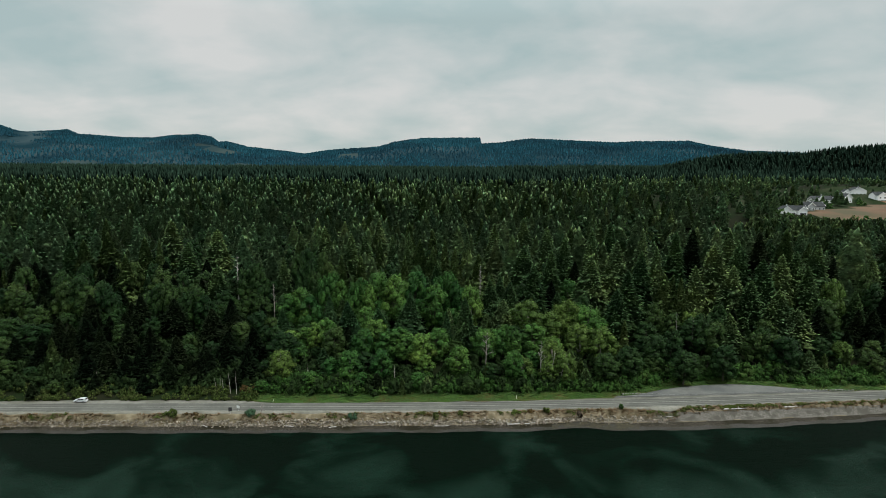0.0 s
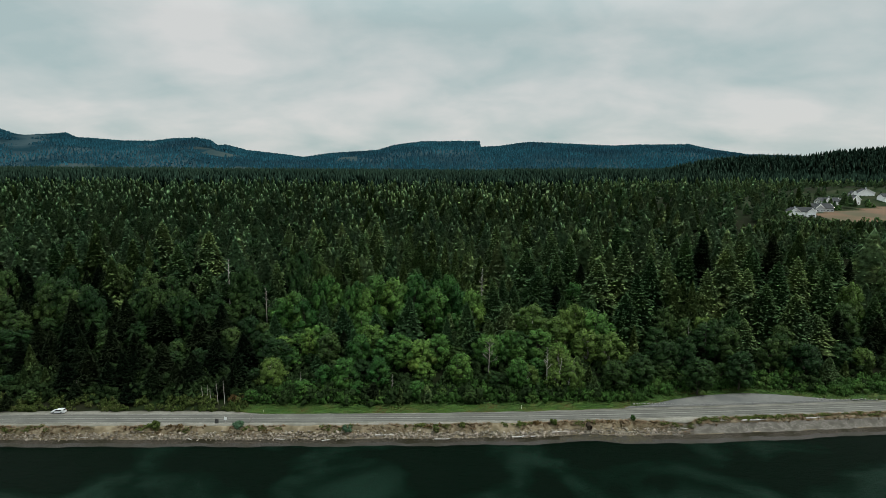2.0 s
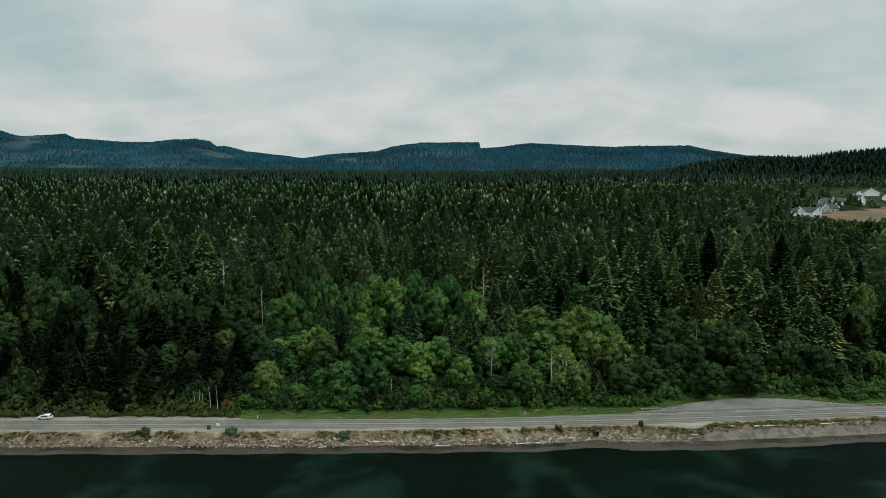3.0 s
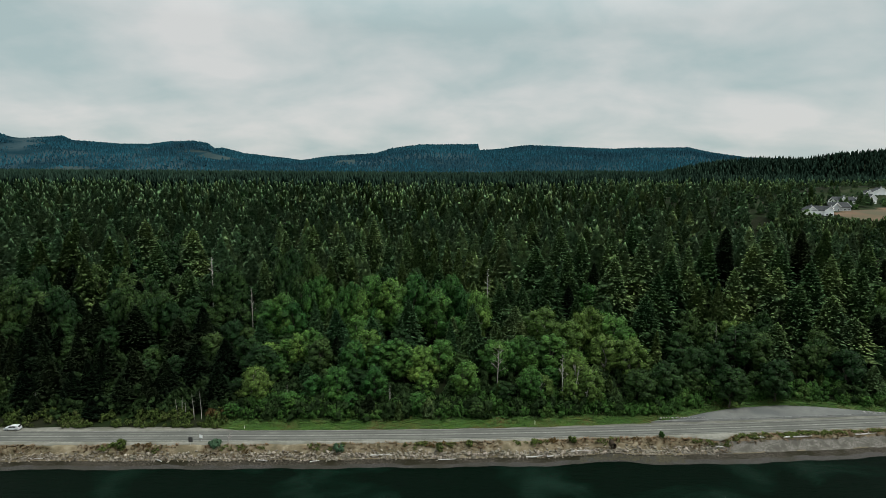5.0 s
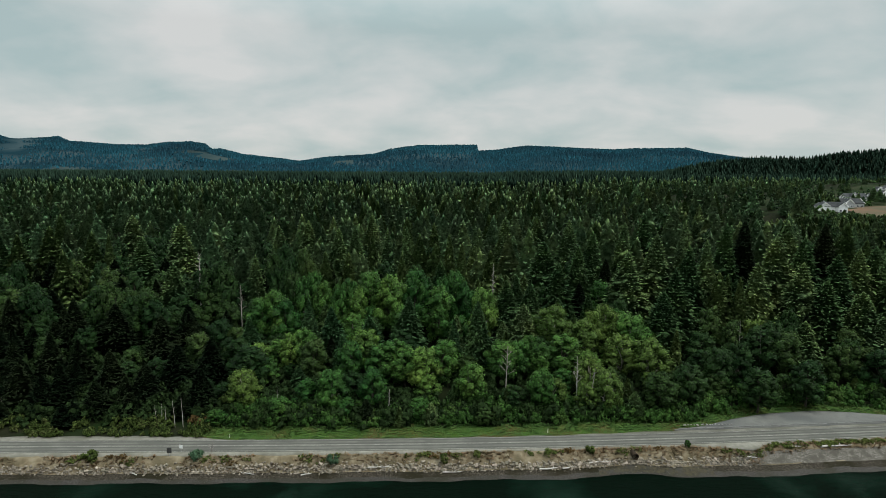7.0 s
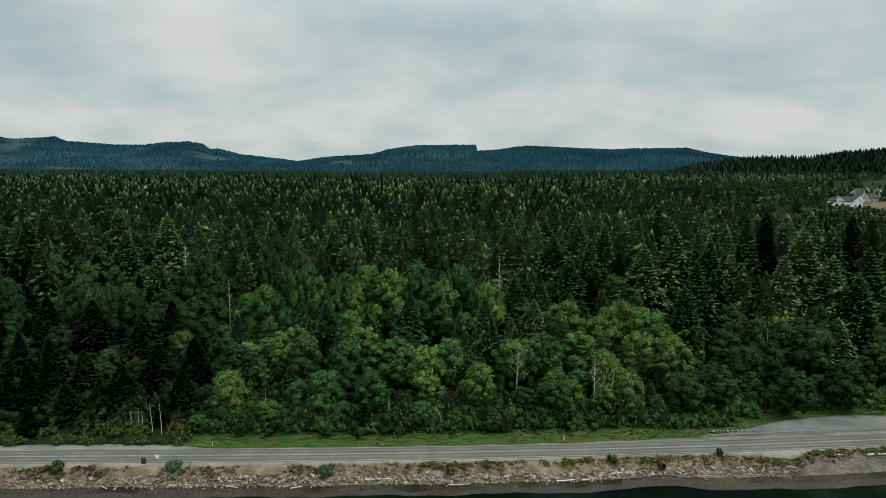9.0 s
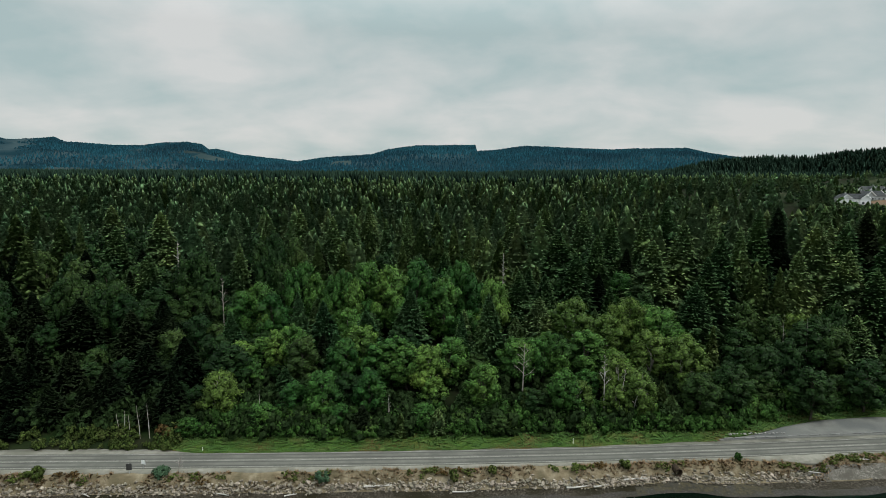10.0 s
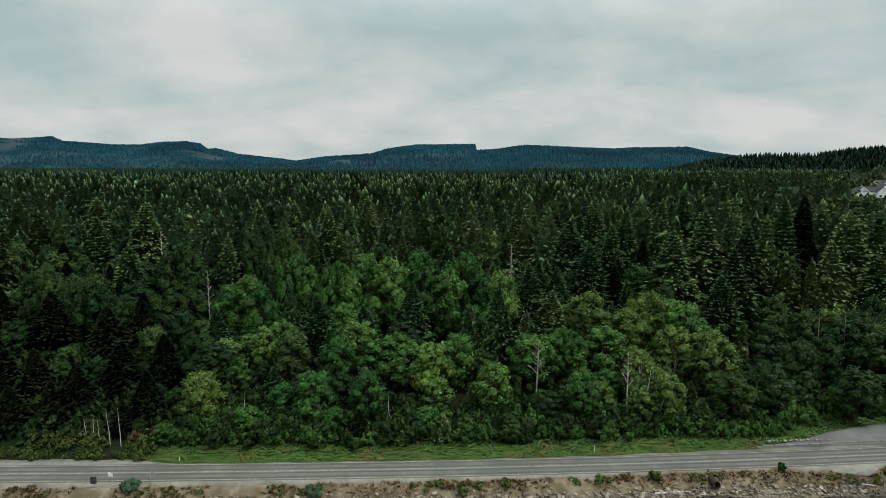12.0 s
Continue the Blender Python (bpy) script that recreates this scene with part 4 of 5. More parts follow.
for kinds, spots, group in ((LEAVES, MAPLE_TREES, "broad-leaved trees at the forest edge"), (OLIVES, OLIVE_TREES, "broad-leaved trees at the forest edge"), (LIMES, LIME_TREES, "yellow-green trees at the forest edge"), (BLUES, BLUE_SPRUCES, "spruces at the forest edge"), (CEDARS, CEDAR_TREES, "cedars at the forest edge"), (FIRS, FIR_TREES, "firs at the forest edge"), (FIRS, TALL_FIRS, "firs at the forest edge"), (DARKS, DARK_FIRS, "firs at the forest edge")):
    for x, y, top, r in spots:
        old.append((x, y, top, r))
        sort = kinds
        # towards the sides some trees become the shade-darkened firs
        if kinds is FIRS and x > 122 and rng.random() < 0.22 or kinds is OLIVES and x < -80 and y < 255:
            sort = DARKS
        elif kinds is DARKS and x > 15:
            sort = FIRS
        leafy = sort is LEAVES or sort is LIMES or sort is OLIVES
        if leafy and r > 6.4:
            # a broad crown that is a clump of three stems
            for a, b, c in ((0.05, 0.1, 1.0), (-0.5, 0.0, 0.9), (0.5, -0.1, 0.86)):
                plant(sort, x + a * r, y + b * r, (top - float(ground_z(x, y))) * c, 0.66 * r, group)
        else:
            plant(sort, x, y, top - float(ground_z(x, y)), r * (1.1 if leafy else 1.35 if kinds is not OLIVES else 1.0), "firs at the forest edge" if sort is DARKS or sort is FIRS else group)
OLD = np.array(old)


def ceiling_of(x, y):
    """Caps trees in front so the listed ones behind them show from the camera."""
    dy = OLD[:, 1] - y
    behind = (dy > -1) & (dy < 48) & (np.abs(x - OLD[:, 0] * y / OLD[:, 1]) < OLD[:, 3] + 1.5)
    return float((OLD[:, 2] - 1.7 * OLD[:, 3] + 0.17 * dy)[behind].min()) if behind.any() else 99.0


# spots kept free of trees so a dead snag shows from the camera
taken += [(13.9, 281.0, 10.0), (13.0, 268.0, 5.0)]


def fill(x0, x1, y0, y1, spacing, squeeze=0.62):
    """Spots on a shaken grid where trees stand, clear of those already set."""
    xs, ys = np.meshgrid(np.arange(x0, x1, spacing), np.arange(y0, y1, spacing))
    xs = xs + rng.uniform(-0.48, 0.48, xs.shape) * spacing
    ys = ys + rng.uniform(-0.48, 0.48, ys.shape) * spacing
    x, y = xs.ravel(), ys.ravel()
    keep = wooded(x, y) & (np.abs(x) < 0.79 * y + 14)
    x, y = x[keep], y[keep]
    if len(taken):
        T = np.array(taken)
        near = (np.hypot(x[:, None] - T[None, :, 0], y[:, None] - T[None, :, 1]) < squeeze * T[None, :, 2] + 1.2).any(1)
        x, y = x[~near], y[~near]
    return x, y


x, y = fill(-250, 250, 204, 300, 9.4)
order = np.argsort(y)
for a, b in zip(x[order], y[order]):
    v = b - float(road_y(a))
    lead = 0.8 if -72 < a < 112 and v < 60 else ((0.55 if v > 40 else 0.3) if a < -60 else 0.3)
    g = float(ground_z(a, b))
    H = (float(tree_top(a, b)) - g) * (0.64 + 0.08 * float(stand(np.array(a), np.array(b))) + rng.uniform(-0.1, 0.1))
    H = min(H, ceiling_of(a, b) - g)
    if H < 5.5 or (a > 95 and v > 50 and rng.random() < 0.5):
        continue
    c = rng.random()
    if c < lead:
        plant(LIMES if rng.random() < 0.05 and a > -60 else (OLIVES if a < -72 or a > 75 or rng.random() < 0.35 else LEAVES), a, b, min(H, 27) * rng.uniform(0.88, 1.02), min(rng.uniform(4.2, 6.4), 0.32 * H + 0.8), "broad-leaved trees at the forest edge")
    elif c < lead + 0.07:
        plant(CEDARS, a, b, H * 0.95, 0.13 * H + rng.uniform(0.8, 1.8), "cedars at the forest edge")
    else:
        # shade-darkened firs fill mostly the two sides
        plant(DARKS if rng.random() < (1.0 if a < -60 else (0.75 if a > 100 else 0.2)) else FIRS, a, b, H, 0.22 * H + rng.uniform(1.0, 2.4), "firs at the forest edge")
for root, h, r in FIRS + DARKS + BLUES + CEDARS + LEAVES + OLIVES + LIMES:
    if root.name not in used:
        plant([(root, h, r)], float(rng.uniform(-60, 60)), 276.0, 28.0, 4.0, "firs at the forest edge")


def unit_fir(whorls, segs, tips):
    co, q, nn, inner = fir_crown(rng, 32.0, 5.6, whorls, segs, tips, rng.uniform(0.08, 0.2), rng.uniform(0.88, 1.08), rng.uniform(0.3, 0.6), 0.09, 0.86)
    return co / np.array([5.6, 5.6, 32.0]), q, nn, inner


def unit_leaf(lobes, leaves, size, mass):
    co, q, nn, inner, c = leaf_crown(rng, 20.0, 5.0, lobes, leaves, size, 0.15, mass)
    return co / np.array([5.0, 5.0, 20.0]), q, nn, inner


def unit_bush(lobes, leaves, size, mass):
    co, q, nn, inner, c = leaf_crown(rng, 6.0, 5.0, lobes, leaves, size, 0.02, mass)
    return co / np.array([5.0, 5.0, 6.0]), q, nn, inner


def woods(name, rings, mat_mix, label):
    """Far forest: joined crowns. A ring is y0, y1, spacing, fir prototypes, leaf prototypes, share of broad-leaved trees."""
    fir_pieces, leaf_pieces, olive, dark = [], [], [], []
    for y0, y1, spacing, firs, leafs, share in rings:
        x, y = fill(-0.8 * y1 - 20, 0.8 * y1 + 20, y0, y1, spacing)
        g = ground_z(x, y)
        slope = (x > 0.7 * y - 72) & (y > 380) & (y < 530)
        H = np.clip(tree_top(x, y) - g, 8, 48) * (0.84 + 0.12 * stand(x, y) + rng.uniform(-0.1, 0.13, len(x)))
        # on the slope below the houses heights are capped to keep them in camera view
        H = np.where(slope, np.minimum(H, np.clip(49.0 + 0.055 * (495 - y) - g, 5.5, 30) * rng.uniform(0.75, 1.0, len(x))), H)
        if y0 < 400:
            H = np.maximum(np.minimum(H, np.array([ceiling_of(a, b) for a, b in zip(x, y)]) - g), 6.0)
        young = rng.random(len(x)) < 0.6 - 0.1 * (y0 > 500)
        H = np.where(young & ~slope, H * rng.uniform(0.42, 0.66, len(x)), H)
        sort = rng.random(len(x))
        patch = ripple(x, y, 130, 4.0)
        broad = sort < share * (1 + 1.2 * patch)
        for i, proto in enumerate(leafs):
            s = broad & (np.arange(len(x)) % len(leafs) == i)
            hh = np.minimum(H[s], 26) * 0.95
            leaf_pieces.append(scatter(proto, np.stack([x, y, g], 1)[s], hh, 0.2 * hh + rng.uniform(0.3, 1.8, s.sum()), rng))
        for i, proto in enumerate(firs):
            s = ~broad & (np.arange(len(x)) % len(firs) == i)
            # low trees and outer bearings get the shade-toned colour more often
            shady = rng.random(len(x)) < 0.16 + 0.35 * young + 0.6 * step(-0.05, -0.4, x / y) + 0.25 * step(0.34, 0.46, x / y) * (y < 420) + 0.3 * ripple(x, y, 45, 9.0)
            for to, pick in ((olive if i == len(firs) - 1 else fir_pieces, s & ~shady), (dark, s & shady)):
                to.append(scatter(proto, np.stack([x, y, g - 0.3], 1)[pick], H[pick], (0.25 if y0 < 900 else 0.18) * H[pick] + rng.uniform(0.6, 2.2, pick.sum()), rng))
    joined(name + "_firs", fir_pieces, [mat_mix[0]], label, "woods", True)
    joined(name + "_dark_firs", dark, [M_FIR_DIM if mat_mix[0] is M_FIR_FAR else mat_mix[0]], "firs with shade in their green among the lighter ones", "woods", True)
    joined(name + "_cedars", olive, [mat_mix[1]], "olive green conifers scattered through the woods", "woods", True)
    if leaf_pieces:
        joined(name + "_leaf_trees", leaf_pieces, [mat_mix[2]], "broad-leaved trees scattered through the woods", "woods")


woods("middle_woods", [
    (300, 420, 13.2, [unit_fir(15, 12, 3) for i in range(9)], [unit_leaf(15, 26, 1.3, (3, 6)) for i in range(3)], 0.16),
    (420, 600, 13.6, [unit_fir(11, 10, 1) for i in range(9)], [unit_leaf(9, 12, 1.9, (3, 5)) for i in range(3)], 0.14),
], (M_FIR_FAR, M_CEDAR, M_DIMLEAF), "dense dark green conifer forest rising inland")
# small trees crowd the slope below the houses, kept under the camera's view of them
n = 5200
x, y = rng.uniform(205, 520, n), rng.uniform(395, 680, n)
keep = wooded(x, y) & (x > 0.66 * y - 74) & (x < 0.86 * y) & ~((x > 318) & (y > 500))
x, y = x[keep], y[keep]
g = ground_z(x, y)
H = np.clip(48.6 + 0.055 * (495 - y) - g, 4.0, 11) * rng.uniform(0.55, 1.0, len(x)) + np.where(y > 520, rng.uniform(2, 9, len(x)), 0)
pos = np.stack([x, y, g - 0.3], 1)
young_firs = [unit_fir(5, 7, 1) for i in range(5)]
joined("thicket_firs", [scatter(young_firs[i], pos[i::5], H[i::5], 0.2 * H[i::5] + rng.uniform(0.8, 1.6, len(H[i::5])), rng) for i in range(4)], [M_FIR_FAR], "young firs crowded on the slope below the houses", "woods", True)
joined("thicket_cedars", [scatter(young_firs[4], pos[4::5], H[4::5], 0.24 * H[4::5] + 1.2, rng)], [M_CEDAR], "olive young conifers on the slope below the houses", "woods", True)
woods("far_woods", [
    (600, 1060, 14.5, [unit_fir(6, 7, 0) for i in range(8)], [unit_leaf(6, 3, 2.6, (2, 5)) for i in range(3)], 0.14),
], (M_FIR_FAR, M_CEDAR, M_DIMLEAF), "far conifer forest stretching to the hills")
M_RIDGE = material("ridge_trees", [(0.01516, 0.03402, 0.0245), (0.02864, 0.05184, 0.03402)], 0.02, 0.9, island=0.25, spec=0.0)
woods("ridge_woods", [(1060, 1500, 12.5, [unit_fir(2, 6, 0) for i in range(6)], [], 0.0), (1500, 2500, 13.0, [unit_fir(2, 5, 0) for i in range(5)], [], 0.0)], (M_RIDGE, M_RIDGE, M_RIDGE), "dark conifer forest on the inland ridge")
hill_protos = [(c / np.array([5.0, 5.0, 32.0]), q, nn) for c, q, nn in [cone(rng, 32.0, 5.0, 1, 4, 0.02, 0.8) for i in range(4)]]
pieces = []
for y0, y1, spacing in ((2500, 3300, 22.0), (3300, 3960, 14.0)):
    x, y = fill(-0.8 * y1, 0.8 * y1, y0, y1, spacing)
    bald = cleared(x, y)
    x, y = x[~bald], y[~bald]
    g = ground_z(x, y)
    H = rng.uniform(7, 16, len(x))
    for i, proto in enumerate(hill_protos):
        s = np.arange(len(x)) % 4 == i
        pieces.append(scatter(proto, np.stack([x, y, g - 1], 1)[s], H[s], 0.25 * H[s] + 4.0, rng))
joined("mountain_woods", pieces, [M_HILL], "forest on the far mountains, blue haze in its colour", "woods")


# ---- verge: shrubs and grass between road and trees ----
def tuft(rng, blades, size):
    a = rng.random(blades) * 6.283
    p = np.stack([np.cos(a), np.sin(a), np.zeros(blades)], 1) * rng.random(blades)[:, None]
    u = np.stack([np.cos(a) * 0.35, np.sin(a) * 0.35, rng.uniform(0.6, 1.0, blades)], 1)
    wv = np.stack([-np.sin(a), np.cos(a), np.zeros(blades)], 1) * 0.13 * size
    return kites(p, u, wv, 0.1)


bush = [unit_bush(9, 18, 1.35, (3, 5)) for i in range(4)]
x = rng.uniform(-205, 205, 700)
n = len(x)
edge = np.where((x > 61) & (x < 190), lot_far(x) + 5.0, far_shoulder(x) + np.where((x > -72) & (x < 56), 7.6, 0.3))
edge = np.where((x > 46) & (x < 64), far_shoulder(x) + 6.0, edge)
edge = np.where((x >= 64) & (x < 80), lot_far(x) + 4.0, edge)
y = road_y(x) + edge + rng.random(n) ** np.where(x < -72, 2.2, 1.3) * 9
pos = np.stack([x, y, ground_z(x, y) - 0.2], 1)
hh = rng.uniform(1.6, 4.2, n) * (0.8 + 0.06 * (y - road_y(x) - edge)) * np.where(x < -72, 0.6, 1.0)
for nm, side, mat in (("verge_shrubs_shaded", x < -70, M_OLIVE), ("verge_shrubs", x >= -70, M_SHRUB)):
    P, K = pos[side], hh[side]
    joined(nm, [scatter(bush[i], P[i::4], K[i::4], K[i::4] * rng.uniform(0.6, 0.95, len(K[i::4])), rng) for i in range(4)], [mat], "tangled green shrubs along the forest edge", "shrubs")
under = [unit_bush(5, 8, 2.0, (3, 5)) for i in range(4)]
n = 1300
part_of = rng.random(n)
x = np.where(part_of < 0.35, rng.uniform(-215, -60, n), np.where(part_of < 0.6, rng.uniform(-60, 60, n), rng.uniform(-215, 215, n)))
y = road_y(x) + np.where((x > 61) & (x < 190), lot_far(x), far_shoulder(x)) + 8 + rng.random(n) ** 1.5 * 44
pos = np.stack([x, y, ground_z(x, y) - 0.3], 1)
hh = rng.uniform(2.4, 5.6, n)
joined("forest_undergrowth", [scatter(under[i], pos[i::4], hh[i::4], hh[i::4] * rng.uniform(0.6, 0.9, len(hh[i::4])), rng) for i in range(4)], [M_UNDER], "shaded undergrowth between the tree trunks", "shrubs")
blades = [tuft(rng, 9, 1.0) for i in range(4)]
n = 10500
x = rng.uniform(-78, 170, n)
y = road_y(x) + np.where(x > 62, lot_far(x), far_shoulder(x)) + 0.2 + rng.random(n) * 7.0
pos = np.stack([x, y, ground_z(x, y) - 0.05], 1)
hh = rng.uniform(0.2, 0.62, n) * np.where(x > 62, 1.1, 0.6 + 0.12 * np.clip(y - road_y(x) - far_shoulder(x), 0, 6))
joined("verge_grass", [scatter(blades[i], pos[i::4], hh[i::4], rng.uniform(0.4, 0.7, len(hh[i::4])), rng) for i in range(4)], [M_GRASS], "long green roadside grass", "grass")

# ---- bank: grass, shrubs, rocks ----
n = 4600
x = rng.uniform(-200, 190, n)
y = road_y(x) + near_shoulder(x) - 0.1 - rng.random(n) ** 1.2 * 3.2
keep = ripple(x, y, 7, 1.0) > -0.4
x, y = x[keep], y[keep]
pos = np.stack([x, y, ground_z(x, y) - 0.08], 1)
hh = rng.uniform(0.3, 0.9, len(x))
joined("bank_grass", [scatter(blades[i], pos[i::4], hh[i::4], rng.uniform(0.4, 0.8, len(hh[i::4])), rng) for i in range(4)], [M_DRY], "dry brown and green grass on the bank", "grass")
n = 620
x = rng.uniform(-200, 195, n)
keep = (ripple(x, x * 0, 9, 3.0) > 0.0) | (x > 80) & (ripple(x, x * 0, 6, 5.0) > -0.3)
x = x[keep]
y = road_y(x) + near_shoulder(x) - 0.4 - rng.random(len(x)) * 1.6
pos = np.stack([x, y, ground_z(x, y) - 0.15], 1)
hh = rng.uniform(0.3, 0.85, len(x))
hedge = rng.uniform(83, 116, 70)
hedge_y = road_y(hedge) + near_shoulder(hedge) - 0.3 - rng.random(70) * 1.6
pos = np.vstack([pos, np.stack([hedge, hedge_y, ground_z(hedge, hedge_y) - 0.2], 1)])
hh = np.concatenate([hh, rng.uniform(0.5, 0.9, 70)])
low_bush = [unit_bush(6, 9, 1.7, (3, 5)) for i in range(4)]
sort = ripple(pos[:, 0], pos[:, 1] * 0, 6.0, 11.0) + rng.normal(0, 0.15, len(pos))
rusty = (sort > 0.3) & (pos[:, 0] < 80)
for nm, side, mat, words in (("bank_shrubs", ~rusty, M_OLIVE, "low olive green shrubs along the top of the bank"), ("rusty_bank_plants", rusty, M_RUST, "low rust-brown plants along the top of the bank")):
    P, K = pos[side], hh[side]
    joined(nm, [scatter(low_bush[i], P[i::4], K[i::4], K[i::4] * rng.uniform(1.0, 1.7, len(K[i::4])), rng) for i in range(4)], [mat], words, "shrubs")


def shrub(x, y, height, radius, mat, label):
    root = empty("shrub", Matrix.Translation((x, y, float(ground_z(x, y)) - 0.1)), label, "shrub")
    co, q, nn, inner, lobes = leaf_crown(rng, height, radius, 10, 60, 0.42, 0.05)
    part("foliage", mesh_data("foliage", co, q, [mat], False, nn), root)
    tc, tq = tubes([[((0, 0, -0.2), 0.07), (tuple(c * 0.6), 0.05), (tuple(c), 0.015)] for c in lobes[:6]], 4)
    part("stems", mesh_data("stems", tc, tq, [M_BARK]), root)


shrub(-5.0, 190.6, 2.9, 1.25, M_OLIVE, "rounded olive green shrub on the rocky bank")
shrub(3.3, 192.8, 1.2, 1.2, M_OLIVE, "small green shrub at the edge of the bank")
shrub(33.5, 195.0, 1.8, 1.2, M_OLIVE, "leafy green shrub at the edge of the bank")
shrub(60.5, 198.2, 2.2, 0.75, M_SHRUB, "upright green shrub at the edge of the bank")
shrub(-96, 189.2, 1.5, 1.9, M_OLIVE, "yellow-green shrub on the bank beside the road")
shrub(-69.5, 190.2, 1.2, 2.2, M_SAGE, "blue-green shrub on the bank beside the road")
shrub(-34.0, 190.0, 1.3, 1.8, M_SAGE, "blue-green shrub on the bank beside the road")
shrub(-161, 186.2, 1.8, 2.2, M_OLIVE, "green shrub on the bank beside the road")
shrub(-77.4, 207.8, 2.6, 2.2, M_RUST, "rust-brown dead shrub at the forest edge")
shrub(-73.5, 208.6, 2.0, 1.8, M_RUST, "rust-brown dead shrub at the forest edge")
shrub(168, 209.5, 5.5, 4.2, M_SHRUB, "large green shrub at the roadside")


def stone_data(k):
    r = np.random.default_rng(100 + k)
    bm = bmesh.new()
    squash = r.uniform(0.6, 1.0, 3)
    for i in range(13):
        d = r.normal(0, 1, 3)
        d = d / np.linalg.norm(d) * r.uniform(0.42, 0.56)
        bm.verts.new((d[0] * squash[0] * 1.5, d[1] * squash[1] * 1.25, max(-0.34, min(0.36, d[2])) * squash[2] * 1.25))
    bmesh.ops.convex_hull(bm, input=bm.verts)
    bmesh.ops.delete(bm, geom=[v for v in bm.verts if not v.link_faces], context="VERTS")
    bmesh.ops.dissolve_limit(bm, angle_limit=0.2, verts=bm.verts, edges=bm.edges)
    bmesh.ops.triangulate(bm, faces=bm.faces)
    bmesh.ops.recalc_face_normals(bm, faces=bm.faces)
    return bm_data("rock", bm, [M_ROCK])


STONES = [stone_data(k) for k in range(7)]


def as_arrays(me):
    co = np.zeros(len(me.vertices) * 3)
    me.vertices.foreach_get("co", co)
    return co.reshape(-1, 3), np.array([t.vertices[:] for t in me.polygons])


STONE_ARRAYS = [as_arrays(me) for me in STONES]


def on_bank(x, u):
    wv = water_y(x)
    return wv + u * (road_y(x) - 5.6 - wv)


def stones(name, x, y, size, label, mat=M_ROCK, sink=0.15):
    z = ground_z(x, y) - sink * size + 0.25 * size
    pos = np.stack([x, y, z], 1)
    joined(name, [scatter(STONE_ARRAYS[i], pos[i::7], size[i::7] * rng.uniform(0.7, 1.1, len(size[i::7])), size[i::7], rng) for i in range(7)], [mat], label, "stones", True)


n = 3200
x = rng.uniform(-200, 76, n)
stones("bank_stones", x, on_bank(x, rng.normal(0.55, 0.07, n).clip(0.36, 0.8)), rng.uniform(0.25, 0.8, n), "pale grey broken rock along the bank")
n = 2600
x = rng.uniform(-190, 190, n)
stones("beach_pebbles", x, on_bank(x, rng.uniform(-0.05, 0.5, n)), rng.uniform(0.07, 0.22, n), "small stones strewn on the wet beach", M_PEBBLE)

# ---- driftwood ----
LOGS = [(-20.5, 189.6, 8.5, 0.2, 6), (22.5, 190.9, 6.0, 0.2, 8), (27.5, 191.4, 4.0, 0.18, 20), (-55, 187.0, 3.5, 0.15, -8), (-40, 187.2, 3, 0.14, 14), (102, 200.5, 9.0, 0.28, 9), (90, 199.6, 5, 0.2, 5), (124, 203, 7, 0.22, 8), (36, 193.2, 6.5, 0.2, 5), (-3, 188.9, 5, 0.16, 4), (76, 196, 4, 0.17, -12), (-118, 185.6, 4, 0.15, 3), (-84, 186.2, 3.5, 0.16, -30)]
for x, y, length, r, turn in LOGS:
    z = float(ground_z(x, y))
    path = [((length * (t - 0.5), 0.12 * math.sin(t * 4 + x), 0.05 * math.sin(t * 7 + y)), r * (1.1 - 0.5 * t)) for t in (0, 0.04, 0.3, 0.6, 0.9, 1.0)]
    stub = [((length * 0.1, 0, 0), r * 0.5), ((length * 0.16, r * 1.5, r * 2.2), r * 0.3)]
    cap = [((-length * 0.5 - 0.01, 0.12 * math.sin(x), 0.05 * math.sin(y)), 0.01), path[0]]
    co, q = tubes([path, stub, cap], 8)
    ob = mesh_object("driftwood_log", co, q, [M_LOG], True)
    ob.matrix_basis = pose(x, y, z + r * 0.9, 0, 0, turn)
    tagged(ob, "bleached driftwood log lying on the shore rocks", "log", "driftwood logs on the shore", "thing")


# ---- culvert through the bank ----
x, y = 45.2, float(on_bank(45.2, 0.7))
z = float(ground_z(x, y))
culvert = empty("culvert", pose(x, y - 0.3, z + 0.55, 0, 0, 4), "rusty steel culvert pipe opening out of the bank", "culvert")
ring = [(0.8, -0.9), (0.8, 1.6), (0.7, 1.6), (0.7, -0.9), (0.8, -0.9)]
turns = 18
co = np.array([(r * math.cos(6.2832 * k / turns), d, r * math.sin(6.2832 * k / turns)) for r, d in ring for k in range(turns)])
q = [[i * turns + k, i * turns + (k + 1) % turns, (i + 1) * turns + (k + 1) % turns, (i + 1) * turns + k] for i in range(len(ring) - 1) for k in range(turns)]
part("pipe", mesh_data("pipe", co, q, [M_CULVERT]), culvert)
part("back_plate", bm_data("back_plate", box_bm(1.36, 0.06, 1.36, (0, 1.5, 0)), [M_CULVERT]), culvert)


